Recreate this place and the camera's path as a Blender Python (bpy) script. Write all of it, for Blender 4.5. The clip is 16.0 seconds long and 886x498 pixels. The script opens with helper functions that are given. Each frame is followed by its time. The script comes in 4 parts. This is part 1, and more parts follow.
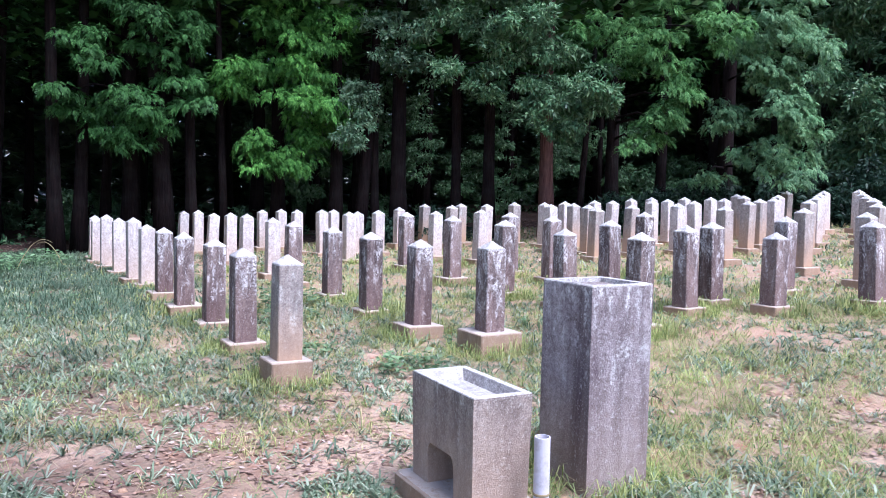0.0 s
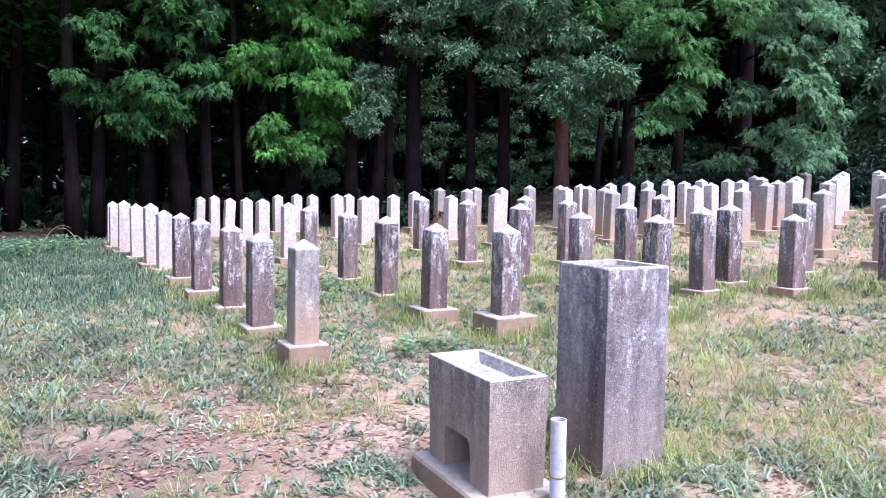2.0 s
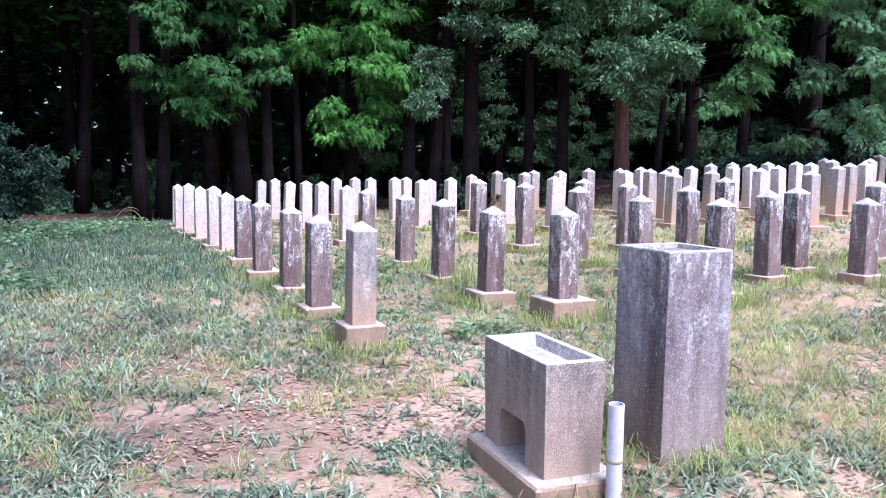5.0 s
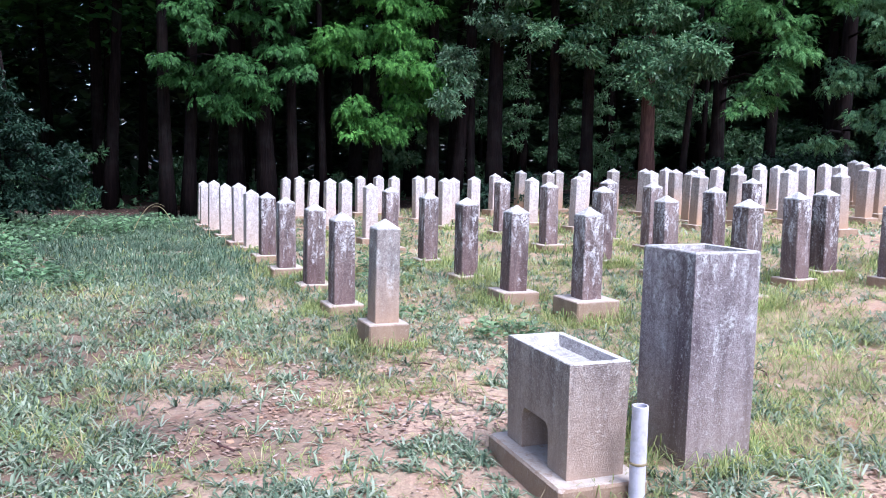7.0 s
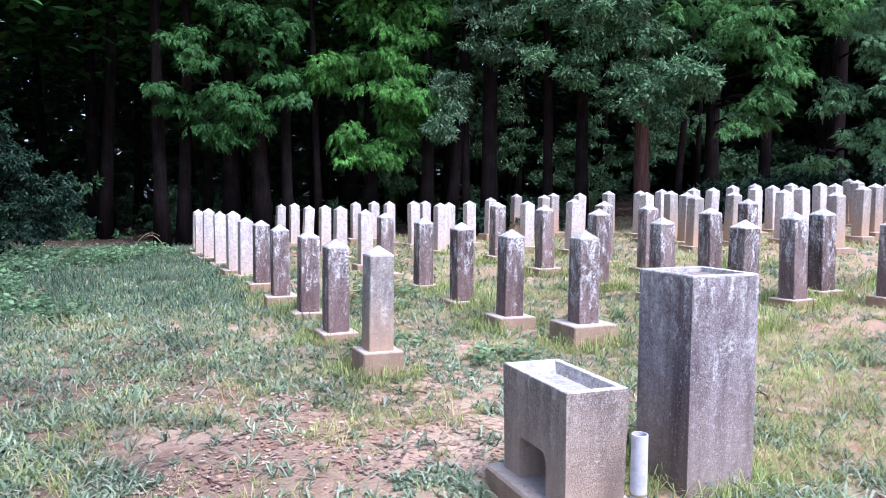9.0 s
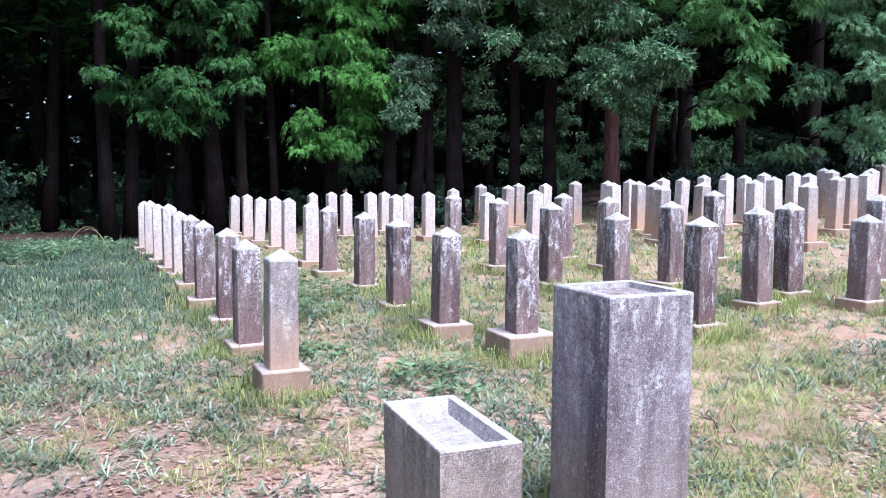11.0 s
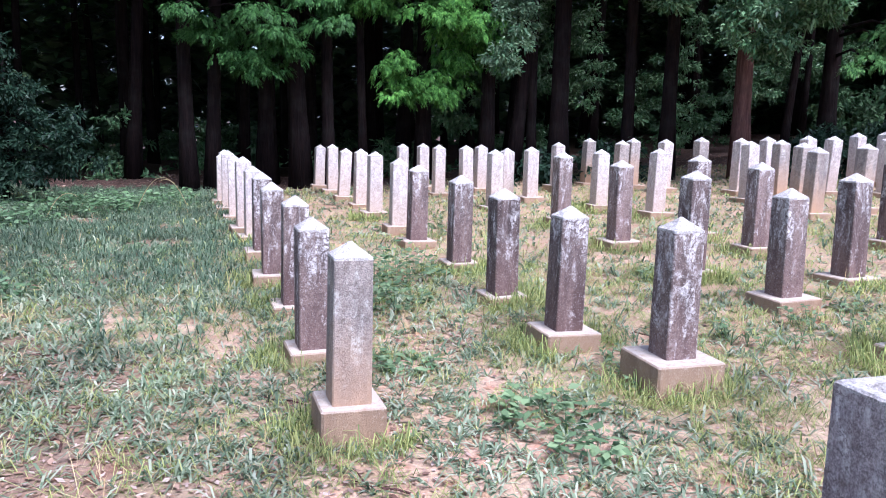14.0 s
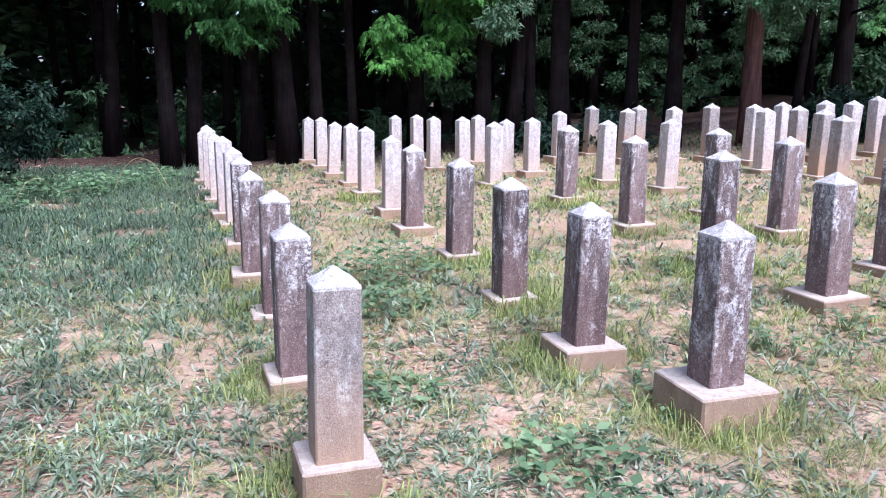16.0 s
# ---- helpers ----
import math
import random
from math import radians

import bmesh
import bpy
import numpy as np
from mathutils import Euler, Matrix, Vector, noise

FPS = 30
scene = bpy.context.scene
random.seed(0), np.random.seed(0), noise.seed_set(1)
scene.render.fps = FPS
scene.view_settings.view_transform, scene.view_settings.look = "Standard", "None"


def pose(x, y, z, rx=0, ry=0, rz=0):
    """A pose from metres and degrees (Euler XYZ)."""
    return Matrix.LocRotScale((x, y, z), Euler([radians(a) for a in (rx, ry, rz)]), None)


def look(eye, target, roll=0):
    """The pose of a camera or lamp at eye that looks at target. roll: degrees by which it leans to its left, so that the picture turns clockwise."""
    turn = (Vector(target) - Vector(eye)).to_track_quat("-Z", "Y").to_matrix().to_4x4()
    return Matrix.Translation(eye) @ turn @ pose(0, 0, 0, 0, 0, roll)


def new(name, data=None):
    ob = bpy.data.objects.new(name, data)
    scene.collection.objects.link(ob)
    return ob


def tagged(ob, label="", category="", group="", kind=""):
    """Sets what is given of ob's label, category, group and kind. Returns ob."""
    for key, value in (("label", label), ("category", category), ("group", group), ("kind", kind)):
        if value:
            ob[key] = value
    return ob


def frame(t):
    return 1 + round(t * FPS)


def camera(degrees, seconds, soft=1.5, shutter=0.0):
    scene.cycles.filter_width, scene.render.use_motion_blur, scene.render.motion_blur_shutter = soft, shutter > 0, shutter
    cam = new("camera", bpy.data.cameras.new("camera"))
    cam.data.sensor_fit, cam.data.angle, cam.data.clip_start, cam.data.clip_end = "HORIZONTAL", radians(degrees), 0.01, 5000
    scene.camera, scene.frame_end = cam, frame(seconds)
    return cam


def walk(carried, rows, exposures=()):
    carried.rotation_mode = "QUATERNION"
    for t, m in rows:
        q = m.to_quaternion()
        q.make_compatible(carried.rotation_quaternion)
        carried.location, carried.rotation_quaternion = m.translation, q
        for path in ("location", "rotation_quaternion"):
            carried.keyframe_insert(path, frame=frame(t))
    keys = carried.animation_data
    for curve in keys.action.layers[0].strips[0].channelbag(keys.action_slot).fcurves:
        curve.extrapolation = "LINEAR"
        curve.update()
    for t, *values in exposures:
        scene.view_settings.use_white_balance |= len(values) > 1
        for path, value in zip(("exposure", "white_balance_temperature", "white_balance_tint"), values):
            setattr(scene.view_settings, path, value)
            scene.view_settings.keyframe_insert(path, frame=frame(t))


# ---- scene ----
cam = camera(59.8, 16.0, soft=0.95)
PATH = [
    (0, (0.286, -0.117, 1.243), (1.022, 1.739, 1.129), 1.2),
    (0.5, (0.292, -0.117, 1.240), (1.014, 1.743, 1.103), 0.9),
    (1, (0.291, -0.118, 1.239), (1.012, 1.742, 1.095), 1.0),
    (1.5, (0.282, -0.122, 1.240), (0.996, 1.741, 1.097), 1.1),
    (2, (0.284, -0.117, 1.243), (0.983, 1.750, 1.086), 0.8),
    (2.5, (0.278, -0.114, 1.242), (0.935, 1.769, 1.090), 1.0),
    (3, (0.281, -0.116, 1.240), (0.927, 1.769, 1.075), 1.0),
    (3.5, (0.286, -0.114, 1.238), (0.921, 1.774, 1.058), 1.0),
    (4, (0.284, -0.113, 1.237), (0.917, 1.775, 1.049), 1.3),
    (4.5, (0.287, -0.105, 1.233), (0.884, 1.794, 1.036), 1.0),
    (5, (0.290, -0.105, 1.232), (0.848, 1.805, 1.031), 0.8),
    (7.5, (0.283, -0.092, 1.227), (0.764, 1.839, 1.024), 1.3),
    (8, (0.282, -0.088, 1.231), (0.738, 1.851, 1.048), 1.3),
    (8.5, (0.284, -0.093, 1.237), (0.739, 1.845, 1.045), 1.5),
    (9, (0.323, -0.043, 1.233), (0.832, 1.886, 1.092), 0.4),
    (9.5, (0.370, -0.015, 1.242), (1.024, 1.862, 1.020), -0.3),
    (9.7, (0.461, 0.033, 1.232), (1.045, 1.935, 1.030), -0.7),
    (11.8, (1.003, 0.859, 1.310), (1.518, 2.785, 1.144), 1.4),
    (12, (0.979, 0.958, 1.306), (1.429, 2.898, 1.122), 1.2),
    (12.5, (1.008, 1.211, 1.317), (1.341, 3.165, 1.049), 1.1),
    (13, (0.994, 1.473, 1.332), (1.307, 3.433, 1.084), -0.8),
    (13.5, (1.045, 1.699, 1.335), (1.329, 3.660, 1.060), -0.0),
    (14, (1.123, 1.896, 1.385), (1.445, 3.845, 1.073), 1.4),
    (14.5, (1.137, 2.085, 1.403), (1.305, 4.038, 1.007), 1.2),
    (15, (1.132, 2.330, 1.404), (1.384, 4.278, 1.028), 0.7),
    (15.5, (1.119, 2.478, 1.470), (1.401, 4.408, 1.028), -1.0),
    (16, (1.199, 2.558, 1.504), (1.532, 4.488, 1.099), 0.4),
]
walk(cam, [(t, look(eye, target, roll)) for t, eye, target, roll in PATH], exposures=((0.0, 1.08, 5290, 26.0), (1.5, 1.22, 5280, 29.0), (5.0, 1.22, 5280, 29.5), (7.5, 1.11, 5290, 23.5), (9.5, 1.14, 5280, 26.0), (12.0, 1.13, 5330, 25.0), (14.0, 1.12, 5410, 28.0), (16.0, 1.08, 5370, 27.0)))

# ---- world, sun, exposure ----
world = bpy.data.worlds.new("sky")
scene.world = world
world.use_nodes = True
wn = world.node_tree
sky = wn.nodes.new("ShaderNodeTexSky")
sky.sky_type, sky.sun_disc = "NISHITA", False
sky.sun_elevation, sky.sun_rotation = radians(60), radians(153)
sky.dust_density = 3.0
wn.links.new(sky.outputs[0], wn.nodes["Background"].inputs[0])
wn.nodes["Background"].inputs[1].default_value = 0.15
sun = new("sun", bpy.data.lights.new("sun", "SUN"))
sun.data.energy, sun.data.angle, sun.data.color = 3.0, radians(28), (1.0, 0.97, 0.95)
sun.matrix_world = look((3.5, -7.0, 13.5), (0, 0, 0))

# ---- plan ----
AX, AY = Vector((0.986, 0.166)), Vector((-0.166, 0.986))  # along a row, along a column
O = Vector((1.265, 5.332))
YAW = 9.5


def plan(u, v):
    p = O + AX * u + AY * v
    return p.x, p.y


def uv_of(x, y):
    dx, dy = x - O.x, y - O.y
    return dx * AX.x + dy * AX.y, dx * AY.x + dy * AY.y


def vnoise(x, y, seed=0):
    """Smooth lattice noise in 0..1 for arrays."""
    x, y = np.asarray(x, float), np.asarray(y, float)
    xi, yi = np.floor(x).astype(np.int64), np.floor(y).astype(np.int64)
    fx, fy = x - xi, y - yi
    fx, fy = fx * fx * (3 - 2 * fx), fy * fy * (3 - 2 * fy)

    def lat(a, b):
        h = (a * 374761393 + b * 668265263 + seed * 974711) & 0x7FFFFFFF
        h = ((h ^ (h >> 13)) * 1274126177) & 0x7FFFFFFF
        return ((h ^ (h >> 16)) & 0xFFFF) / 65535.0
    a, b, c, d = lat(xi, yi), lat(xi + 1, yi), lat(xi, yi + 1), lat(xi + 1, yi + 1)
    return (a * (1 - fx) + b * fx) * (1 - fy) + (c * (1 - fx) + d * fx) * fy


def rise(x, y):
    """The even fall of the whole clearing, up to the wood and to the far corner."""
    dx, dy = np.asarray(x, float) - 1.29, np.asarray(y, float) - 5.34
    return 0.0244 * np.clip(0.947 * dx - 0.32 * dy, -14, 26) + 0.0175 * np.clip(0.32 * dx + 0.947 * dy, -9, 26)


def slope_z(x, y):
    u, v = uv_of(np.asarray(x, float), np.asarray(y, float))
    u = np.clip(u, -4, 18)
    return rise(x, y) + 0.018 * np.maximum(u, 0) + 0.001 * u * np.abs(u) * (u > 0) + 0.003 * np.clip(v, 0, 14)


def ground_z(x, y):
    u, v = uv_of(np.asarray(x, float), np.asarray(y, float))
    near = np.clip((30 - np.hypot(u - 4, v - 4)) / 10, 0, 1)
    z = slope_z(x, y) - 0.036 * np.clip(1.0 - v, 0, 7.4) * np.clip((4.0 - u) / 1.6, 0, 1)
    z = z + near * (0.05 * (vnoise(x * 0.8, y * 0.8, 1) - 0.5) + 0.022 * (vnoise(x * 3.1, y * 3.1, 2) - 0.5) + 0.01 * (vnoise(x * 9, y * 9, 3) - 0.5))
    wood = np.clip((v - 10.8) / 3, 0, 1)
    return z + wood * (0.25 * (vnoise(x * 0.5, y * 0.5, 4) - 0.4)) + near * 0.08 * np.clip((-u - 1.5) / 2, 0, 1) * np.clip((v - 1) / 3, 0, 1)


# ---- materials ----
def material(name, rough=0.9):
    m = bpy.data.materials.new(name)
    m.use_nodes = True
    b = m.node_tree.nodes["Principled BSDF"]
    b.inputs["Roughness"].default_value = rough
    b.inputs["Specular IOR Level"].default_value = 0.25
    return m, m.node_tree, b


def add(nt, kind, **sets):
    n = nt.nodes.new(kind)
    for k, v in sets.items():
        n.inputs[k.replace("_", " ")].default_value = v
    return n


def noise_tex(nt, vec, scale, detail=5.0, rough=0.6, distort=0.0):
    n = add(nt, "ShaderNodeTexNoise", Scale=scale, Detail=detail, Roughness=rough, Distortion=distort)
    nt.links.new(vec, n.inputs["Vector"])
    return n.outputs["Fac"]


def ramp(nt, fac, stops):
    n = nt.nodes.new("ShaderNodeValToRGB")
    e = n.color_ramp.elements
    while len(e) < len(stops):
        e.new(0.5)
    for el, (pos, col) in zip(e, stops):
        el.position = pos
        el.color = (*col, 1) if len(col) == 3 else col
    nt.links.new(fac, n.inputs[0])
    return n.outputs[0]


def grey(a, b):
    return [(a, (0, 0, 0)), (b, (1, 1, 1))]


def mixc(nt, fac, a, b, mode="MIX"):
    n = nt.nodes.new("ShaderNodeMix")
    n.data_type, n.blend_type = "RGBA", mode
    for sock, val in ((n.inputs[0], fac), (n.inputs[6], a), (n.inputs[7], b)):
        if isinstance(val, bpy.types.NodeSocket):
            nt.links.new(val, sock)
        elif isinstance(val, (int, float)):
            sock.default_value = val
        else:
            sock.default_value = (*val, 1)
    return n.outputs[2]


def mathn(nt, op, a, b=0.0):
    n = nt.nodes.new("ShaderNodeMath")
    n.operation = op
    for sock, val in zip(n.inputs, (a, b)):
        if isinstance(val, bpy.types.NodeSocket):
            nt.links.new(val, sock)
        else:
            sock.default_value = val
    return n.outputs[0]


def bump(nt, b, height, strength=0.4, dist=0.01):
    n = add(nt, "ShaderNodeBump", Strength=strength, Distance=dist)
    nt.links.new(height, n.inputs["Height"])
    nt.links.new(n.outputs[0], b.inputs["Normal"])


def stone_material(name, base, dark, lichen, dark_amount, lichen_amount, rust=(0.36, 0.2, 0.13), rust_amount=0.4, streaks=(9, 9, 1.6), top_light=0.0):
    """Weathered concrete-like stone: speckled grain, dark algae streaks, pale lichen patches, soil-stained foot."""
    m, nt, b = material(name, 0.92)
    base, dark, lichen, rust = ([k * c for k, c in zip((0.97, 1.0, 0.92), col)] for col in (base, dark, lichen, rust))
    tc = nt.nodes.new("ShaderNodeTexCoord").outputs["Object"]
    info = nt.nodes.new("ShaderNodeObjectInfo")
    rnd = info.outputs["Random"]
    off = nt.nodes.new("ShaderNodeVectorMath")
    off.operation = "ADD"
    nt.links.new(tc, off.inputs[0])
    cmb = nt.nodes.new("ShaderNodeCombineXYZ")
    nt.links.new(mathn(nt, "MULTIPLY", rnd, 37.0), cmb.inputs[0])
    nt.links.new(mathn(nt, "MULTIPLY", rnd, 19.0), cmb.inputs[2])
    nt.links.new(cmb.outputs[0], off.inputs[1])
    vec = off.outputs[0]
    grain = noise_tex(nt, vec, 160, 3, 0.7)
    col = mixc(nt, ramp(nt, grain, grey(0.4, 0.6)), [c * 0.62 for c in base], [min(1, c * 1.3) for c in base])
    mottle = noise_tex(nt, vec, 24, 7, 0.72, 0.6)
    col = mixc(nt, 1.0, col, ramp(nt, mottle, [(0.34, (0.62, 0.58, 0.56)), (0.5, (0.95, 0.95, 0.95)), (0.64, (1.22, 1.22, 1.22))]), "MULTIPLY")
    stretch = nt.nodes.new("ShaderNodeMapping")
    stretch.inputs["Scale"].default_value = streaks
    nt.links.new(vec, stretch.inputs[0])
    streak = noise_tex(nt, stretch.outputs[0], 1.0, 6, 0.65, 0.4)
    streak2 = mathn(nt, "ADD", streak, mathn(nt, "MULTIPLY", mathn(nt, "SUBTRACT", rnd, 0.5), 0.16))
    col = mixc(nt, mathn(nt, "MULTIPLY", ramp(nt, streak2, grey(0.5 - 0.2 * dark_amount, 0.66)), dark_amount), col, dark)
    fine = noise_tex(nt, vec, 55, 4, 0.75)
    col = mixc(nt, mathn(nt, "MULTIPLY", ramp(nt, fine, grey(0.52, 0.68)), 0.45 * dark_amount + 0.1), col, [c * 0.6 for c in dark])
    sep = nt.nodes.new("ShaderNodeSeparateXYZ")
    nt.links.new(tc, sep.inputs[0])
    drip = nt.nodes.new("ShaderNodeMapping")
    drip.inputs["Scale"].default_value = (16, 16, 5)
    nt.links.new(vec, drip.inputs[0])
    big = noise_tex(nt, drip.outputs[0], 1.0, 5, 0.6, 0.6)
    patch = noise_tex(nt, vec, 48, 9, 0.8, 0.5)
    reach = mathn(nt, "ADD", big, mathn(nt, "MULTIPLY", mathn(nt, "SUBTRACT", sep.outputs[2], 0.45), 0.22))
    lm = mathn(nt, "MULTIPLY", ramp(nt, patch, grey(0.45, 0.56)), ramp(nt, reach, grey(0.66 - 0.25 * lichen_amount, 0.8 - 0.2 * lichen_amount)))
    col = mixc(nt, lm, col, lichen)
    crust = add(nt, "ShaderNodeTexVoronoi", Scale=34.0, Randomness=1.0)
    warp = nt.nodes.new("ShaderNodeVectorMath")
    warp.operation = "ADD"
    nt.links.new(vec, warp.inputs[0])
    wob = nt.nodes.new("ShaderNodeTexNoise")
    wob.inputs["Scale"].default_value = 60.0
    nt.links.new(vec, wob.inputs["Vector"])
    shrink = nt.nodes.new("ShaderNodeVectorMath")
    shrink.operation = "SCALE"
    shrink.inputs["Scale"].default_value = 0.03
    nt.links.new(wob.outputs["Color"], shrink.inputs[0])
    nt.links.new(shrink.outputs[0], warp.inputs[1])
    nt.links.new(warp.outputs[0], crust.inputs["Vector"])
    blob = mathn(nt, "MULTIPLY", ramp(nt, crust.outputs["Distance"], [(0.2, (1, 1, 1)), (0.34, (0, 0, 0))]), ramp(nt, big, grey(0.48, 0.62)))
    col = mixc(nt, mathn(nt, "MULTIPLY", blob, 0.2 + 0.75 * lichen_amount), col, [min(0.85, 1.1 * c) for c in lichen])
    spots = noise_tex(nt, vec, 120, 2, 0.5)
    col = mixc(nt, mathn(nt, "MULTIPLY", ramp(nt, spots, grey(0.6, 0.66)), 0.25 + 0.3 * lichen_amount), col, lichen)
    foot = mathn(nt, "ADD", sep.outputs[2], mathn(nt, "MULTIPLY", streak, 0.5))
    foot = ramp(nt, foot, [(0.3, (1, 1, 1)), (0.85, (0, 0, 0))])
    col = mixc(nt, mathn(nt, "MULTIPLY", foot, rust_amount), col, rust)
    if top_light:
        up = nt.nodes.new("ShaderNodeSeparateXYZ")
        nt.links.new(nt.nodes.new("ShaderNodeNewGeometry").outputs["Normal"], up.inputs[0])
        # up-facing stone is tinted paler: top light put into the colour, in worn patches
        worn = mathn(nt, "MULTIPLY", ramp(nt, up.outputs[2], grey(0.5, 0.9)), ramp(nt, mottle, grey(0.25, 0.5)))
        col = mixc(nt, mathn(nt, "MULTIPLY", worn, top_light), col, lichen)
    nt.links.new(col, b.inputs["Base Color"])
    h = mathn(nt, "ADD", mathn(nt, "MULTIPLY", grain, 0.5), mathn(nt, "MULTIPLY", patch, 1.0))
    bump(nt, b, h, 0.9, 0.009)
    return m


stone_dark = stone_material("stone_dark", (0.29, 0.22, 0.205), (0.065, 0.045, 0.045), (0.72, 0.68, 0.69), 0.95, 0.6, rust=(0.17, 0.09, 0.08), rust_amount=0.5)
stone_mid = stone_material("stone_mid", (0.42, 0.36, 0.33), (0.13, 0.11, 0.11), (0.56, 0.54, 0.51), 0.55, 0.28, rust=(0.45, 0.28, 0.18), rust_amount=1.0)
stone_pale = stone_material("stone_pale", (0.57, 0.51, 0.49), (0.34, 0.26, 0.25), (0.78, 0.74, 0.73), 0.4, 0.5, rust=(0.52, 0.36, 0.27), rust_amount=0.6)
# plinth tops carry painted top light, paler than their sides
stone_plinth = stone_material("stone_plinth", (0.4, 0.34, 0.28), (0.15, 0.11, 0.09), (0.56, 0.52, 0.48), 0.9, 0.5, rust=(0.37, 0.235, 0.15), rust_amount=0.75, top_light=0.6)
# lighter copy of the shaft stone, so the pyramid tops look lit from above
stone_cap_lit = stone_material("stone_cap_lit", (0.5, 0.47, 0.46), (0.22, 0.2, 0.2), (0.68, 0.66, 0.65), 0.45, 0.5, rust_amount=0.0)
# rim whiter than the body: bleaching together with painted light from above
bleached_lit = stone_material("bleached_lit_concrete", (0.6, 0.57, 0.54), (0.4, 0.36, 0.34), (0.8, 0.78, 0.76), 0.3, 0.5, rust_amount=0.0)
concrete = stone_material("concrete", (0.45, 0.4, 0.41), (0.09, 0.062, 0.07), (0.64, 0.62, 0.62), 1.0, 0.3, rust=(0.38, 0.28, 0.23), rust_amount=0.5, streaks=(5.5, 5.5, 0.6))
socket_slab = stone_material("socket_slab", (0.34, 0.28, 0.26), (0.1, 0.07, 0.065), (0.5, 0.46, 0.45), 0.8, 0.2, rust_amount=0.0)
# worn concrete whose level faces are lightened like a sky-lit top
worn_lit_rim = stone_material("worn_lit_rim", (0.43, 0.4, 0.39), (0.15, 0.12, 0.12), (0.58, 0.56, 0.55), 0.6, 0.3, rust_amount=0.0, top_light=0.35)
concrete_warm = stone_material("brown_concrete", (0.46, 0.39, 0.35), (0.12, 0.085, 0.08), (0.64, 0.6, 0.57), 0.75, 0.3, rust=(0.46, 0.32, 0.24), rust_amount=0.8, streaks=(8, 8, 1.5))


def ground_material():
    m, nt, b = material("soil", 0.97)
    g = nt.nodes.new("ShaderNodeNewGeometry").outputs["Position"]
    n1, n2, n3 = noise_tex(nt, g, 0.9, 5, 0.6), noise_tex(nt, g, 5.5, 6, 0.65), noise_tex(nt, g, 40, 4, 0.7)
    col = mixc(nt, ramp(nt, n1, grey(0.35, 0.65)), (0.4, 0.265, 0.165), (0.49, 0.36, 0.245))
    col = mixc(nt, ramp(nt, n2, grey(0.52, 0.68)), col, (0.36, 0.17, 0.1))
    n4 = noise_tex(nt, g, 2.3, 5, 0.7)
    col = mixc(nt, mathn(nt, "MULTIPLY", ramp(nt, n4, grey(0.45, 0.62)), 0.5), col, (0.24, 0.23, 0.13))
    col = mixc(nt, mathn(nt, "MULTIPLY", ramp(nt, n3, grey(0.42, 0.62)), 0.5), col, (0.24, 0.16, 0.11))
    v = add(nt, "ShaderNodeTexVoronoi", Scale=38.0, Randomness=1.0)
    nt.links.new(g, v.inputs["Vector"])
    peb = ramp(nt, v.outputs["Distance"], [(0.16, (1, 1, 1)), (0.24, (0, 0, 0))])
    col = mixc(nt, mathn(nt, "MULTIPLY", mathn(nt, "MULTIPLY", peb, ramp(nt, n2, grey(0.4, 0.55))), 0.5), col, (0.55, 0.45, 0.38))
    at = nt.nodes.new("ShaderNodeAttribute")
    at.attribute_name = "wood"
    # dark litter of the wood, also laid on the left bank as painted shade
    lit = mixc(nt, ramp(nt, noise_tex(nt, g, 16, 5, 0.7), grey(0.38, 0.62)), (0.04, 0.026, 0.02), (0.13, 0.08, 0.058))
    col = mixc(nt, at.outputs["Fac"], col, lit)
    nt.links.new(col, b.inputs["Base Color"])
    bump(nt, b, mathn(nt, "ADD", n2, mathn(nt, "MULTIPLY", n3, 0.6)), 0.8, 0.03)
    return m


def leaf_material(name, cols, rough=0.55, trans=0.35):
    m, nt, b = material(name, rough)
    b.inputs["Specular IOR Level"].default_value = 0.12
    rnd = nt.nodes.new("ShaderNodeNewGeometry")
    col = ramp(nt, rnd.outputs["Random Per Island"], [(i / (len(cols) - 1), c) for i, c in enumerate(cols)])
    n = noise_tex(nt, rnd.outputs["Position"], 1.3, 3, 0.5)
    col = mixc(nt, 1.0, col, ramp(nt, n, [(0.3, (0.65, 0.65, 0.65)), (0.7, (1.2, 1.2, 1.1))]), "MULTIPLY")
    nt.links.new(col, b.inputs["Base Color"])
    t = nt.nodes.new("ShaderNodeBsdfTranslucent")
    nt.links.new(col, t.inputs[0])
    mx = nt.nodes.new("ShaderNodeMixShader")
    mx.inputs[0].default_value = trans
    nt.links.new(b.outputs[0], mx.inputs[1])
    nt.links.new(t.outputs[0], mx.inputs[2])
    nt.links.new(mx.outputs[0], nt.nodes["Material Output"].inputs[0])
    return m


def bark_material(name, a, c):
    m, nt, b = material(name, 0.95)
    b.inputs["Specular IOR Level"].default_value = 0.05
    tc = nt.nodes.new("ShaderNodeTexCoord").outputs["Object"]
    mp = nt.nodes.new("ShaderNodeMapping")
    mp.inputs["Scale"].default_value = (14, 14, 1.2)
    nt.links.new(tc, mp.inputs[0])
    n = noise_tex(nt, mp.outputs[0], 1.5, 7, 0.7)
    n2 = noise_tex(nt, tc, 2.0, 3)
    col = mixc(nt, ramp(nt, n, grey(0.35, 0.65)), a, c)
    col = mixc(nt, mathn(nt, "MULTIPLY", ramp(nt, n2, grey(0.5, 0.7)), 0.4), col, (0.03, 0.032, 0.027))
    nt.links.new(col, b.inputs["Base Color"])
    bump(nt, b, n, 1.0, 0.04)
    return m


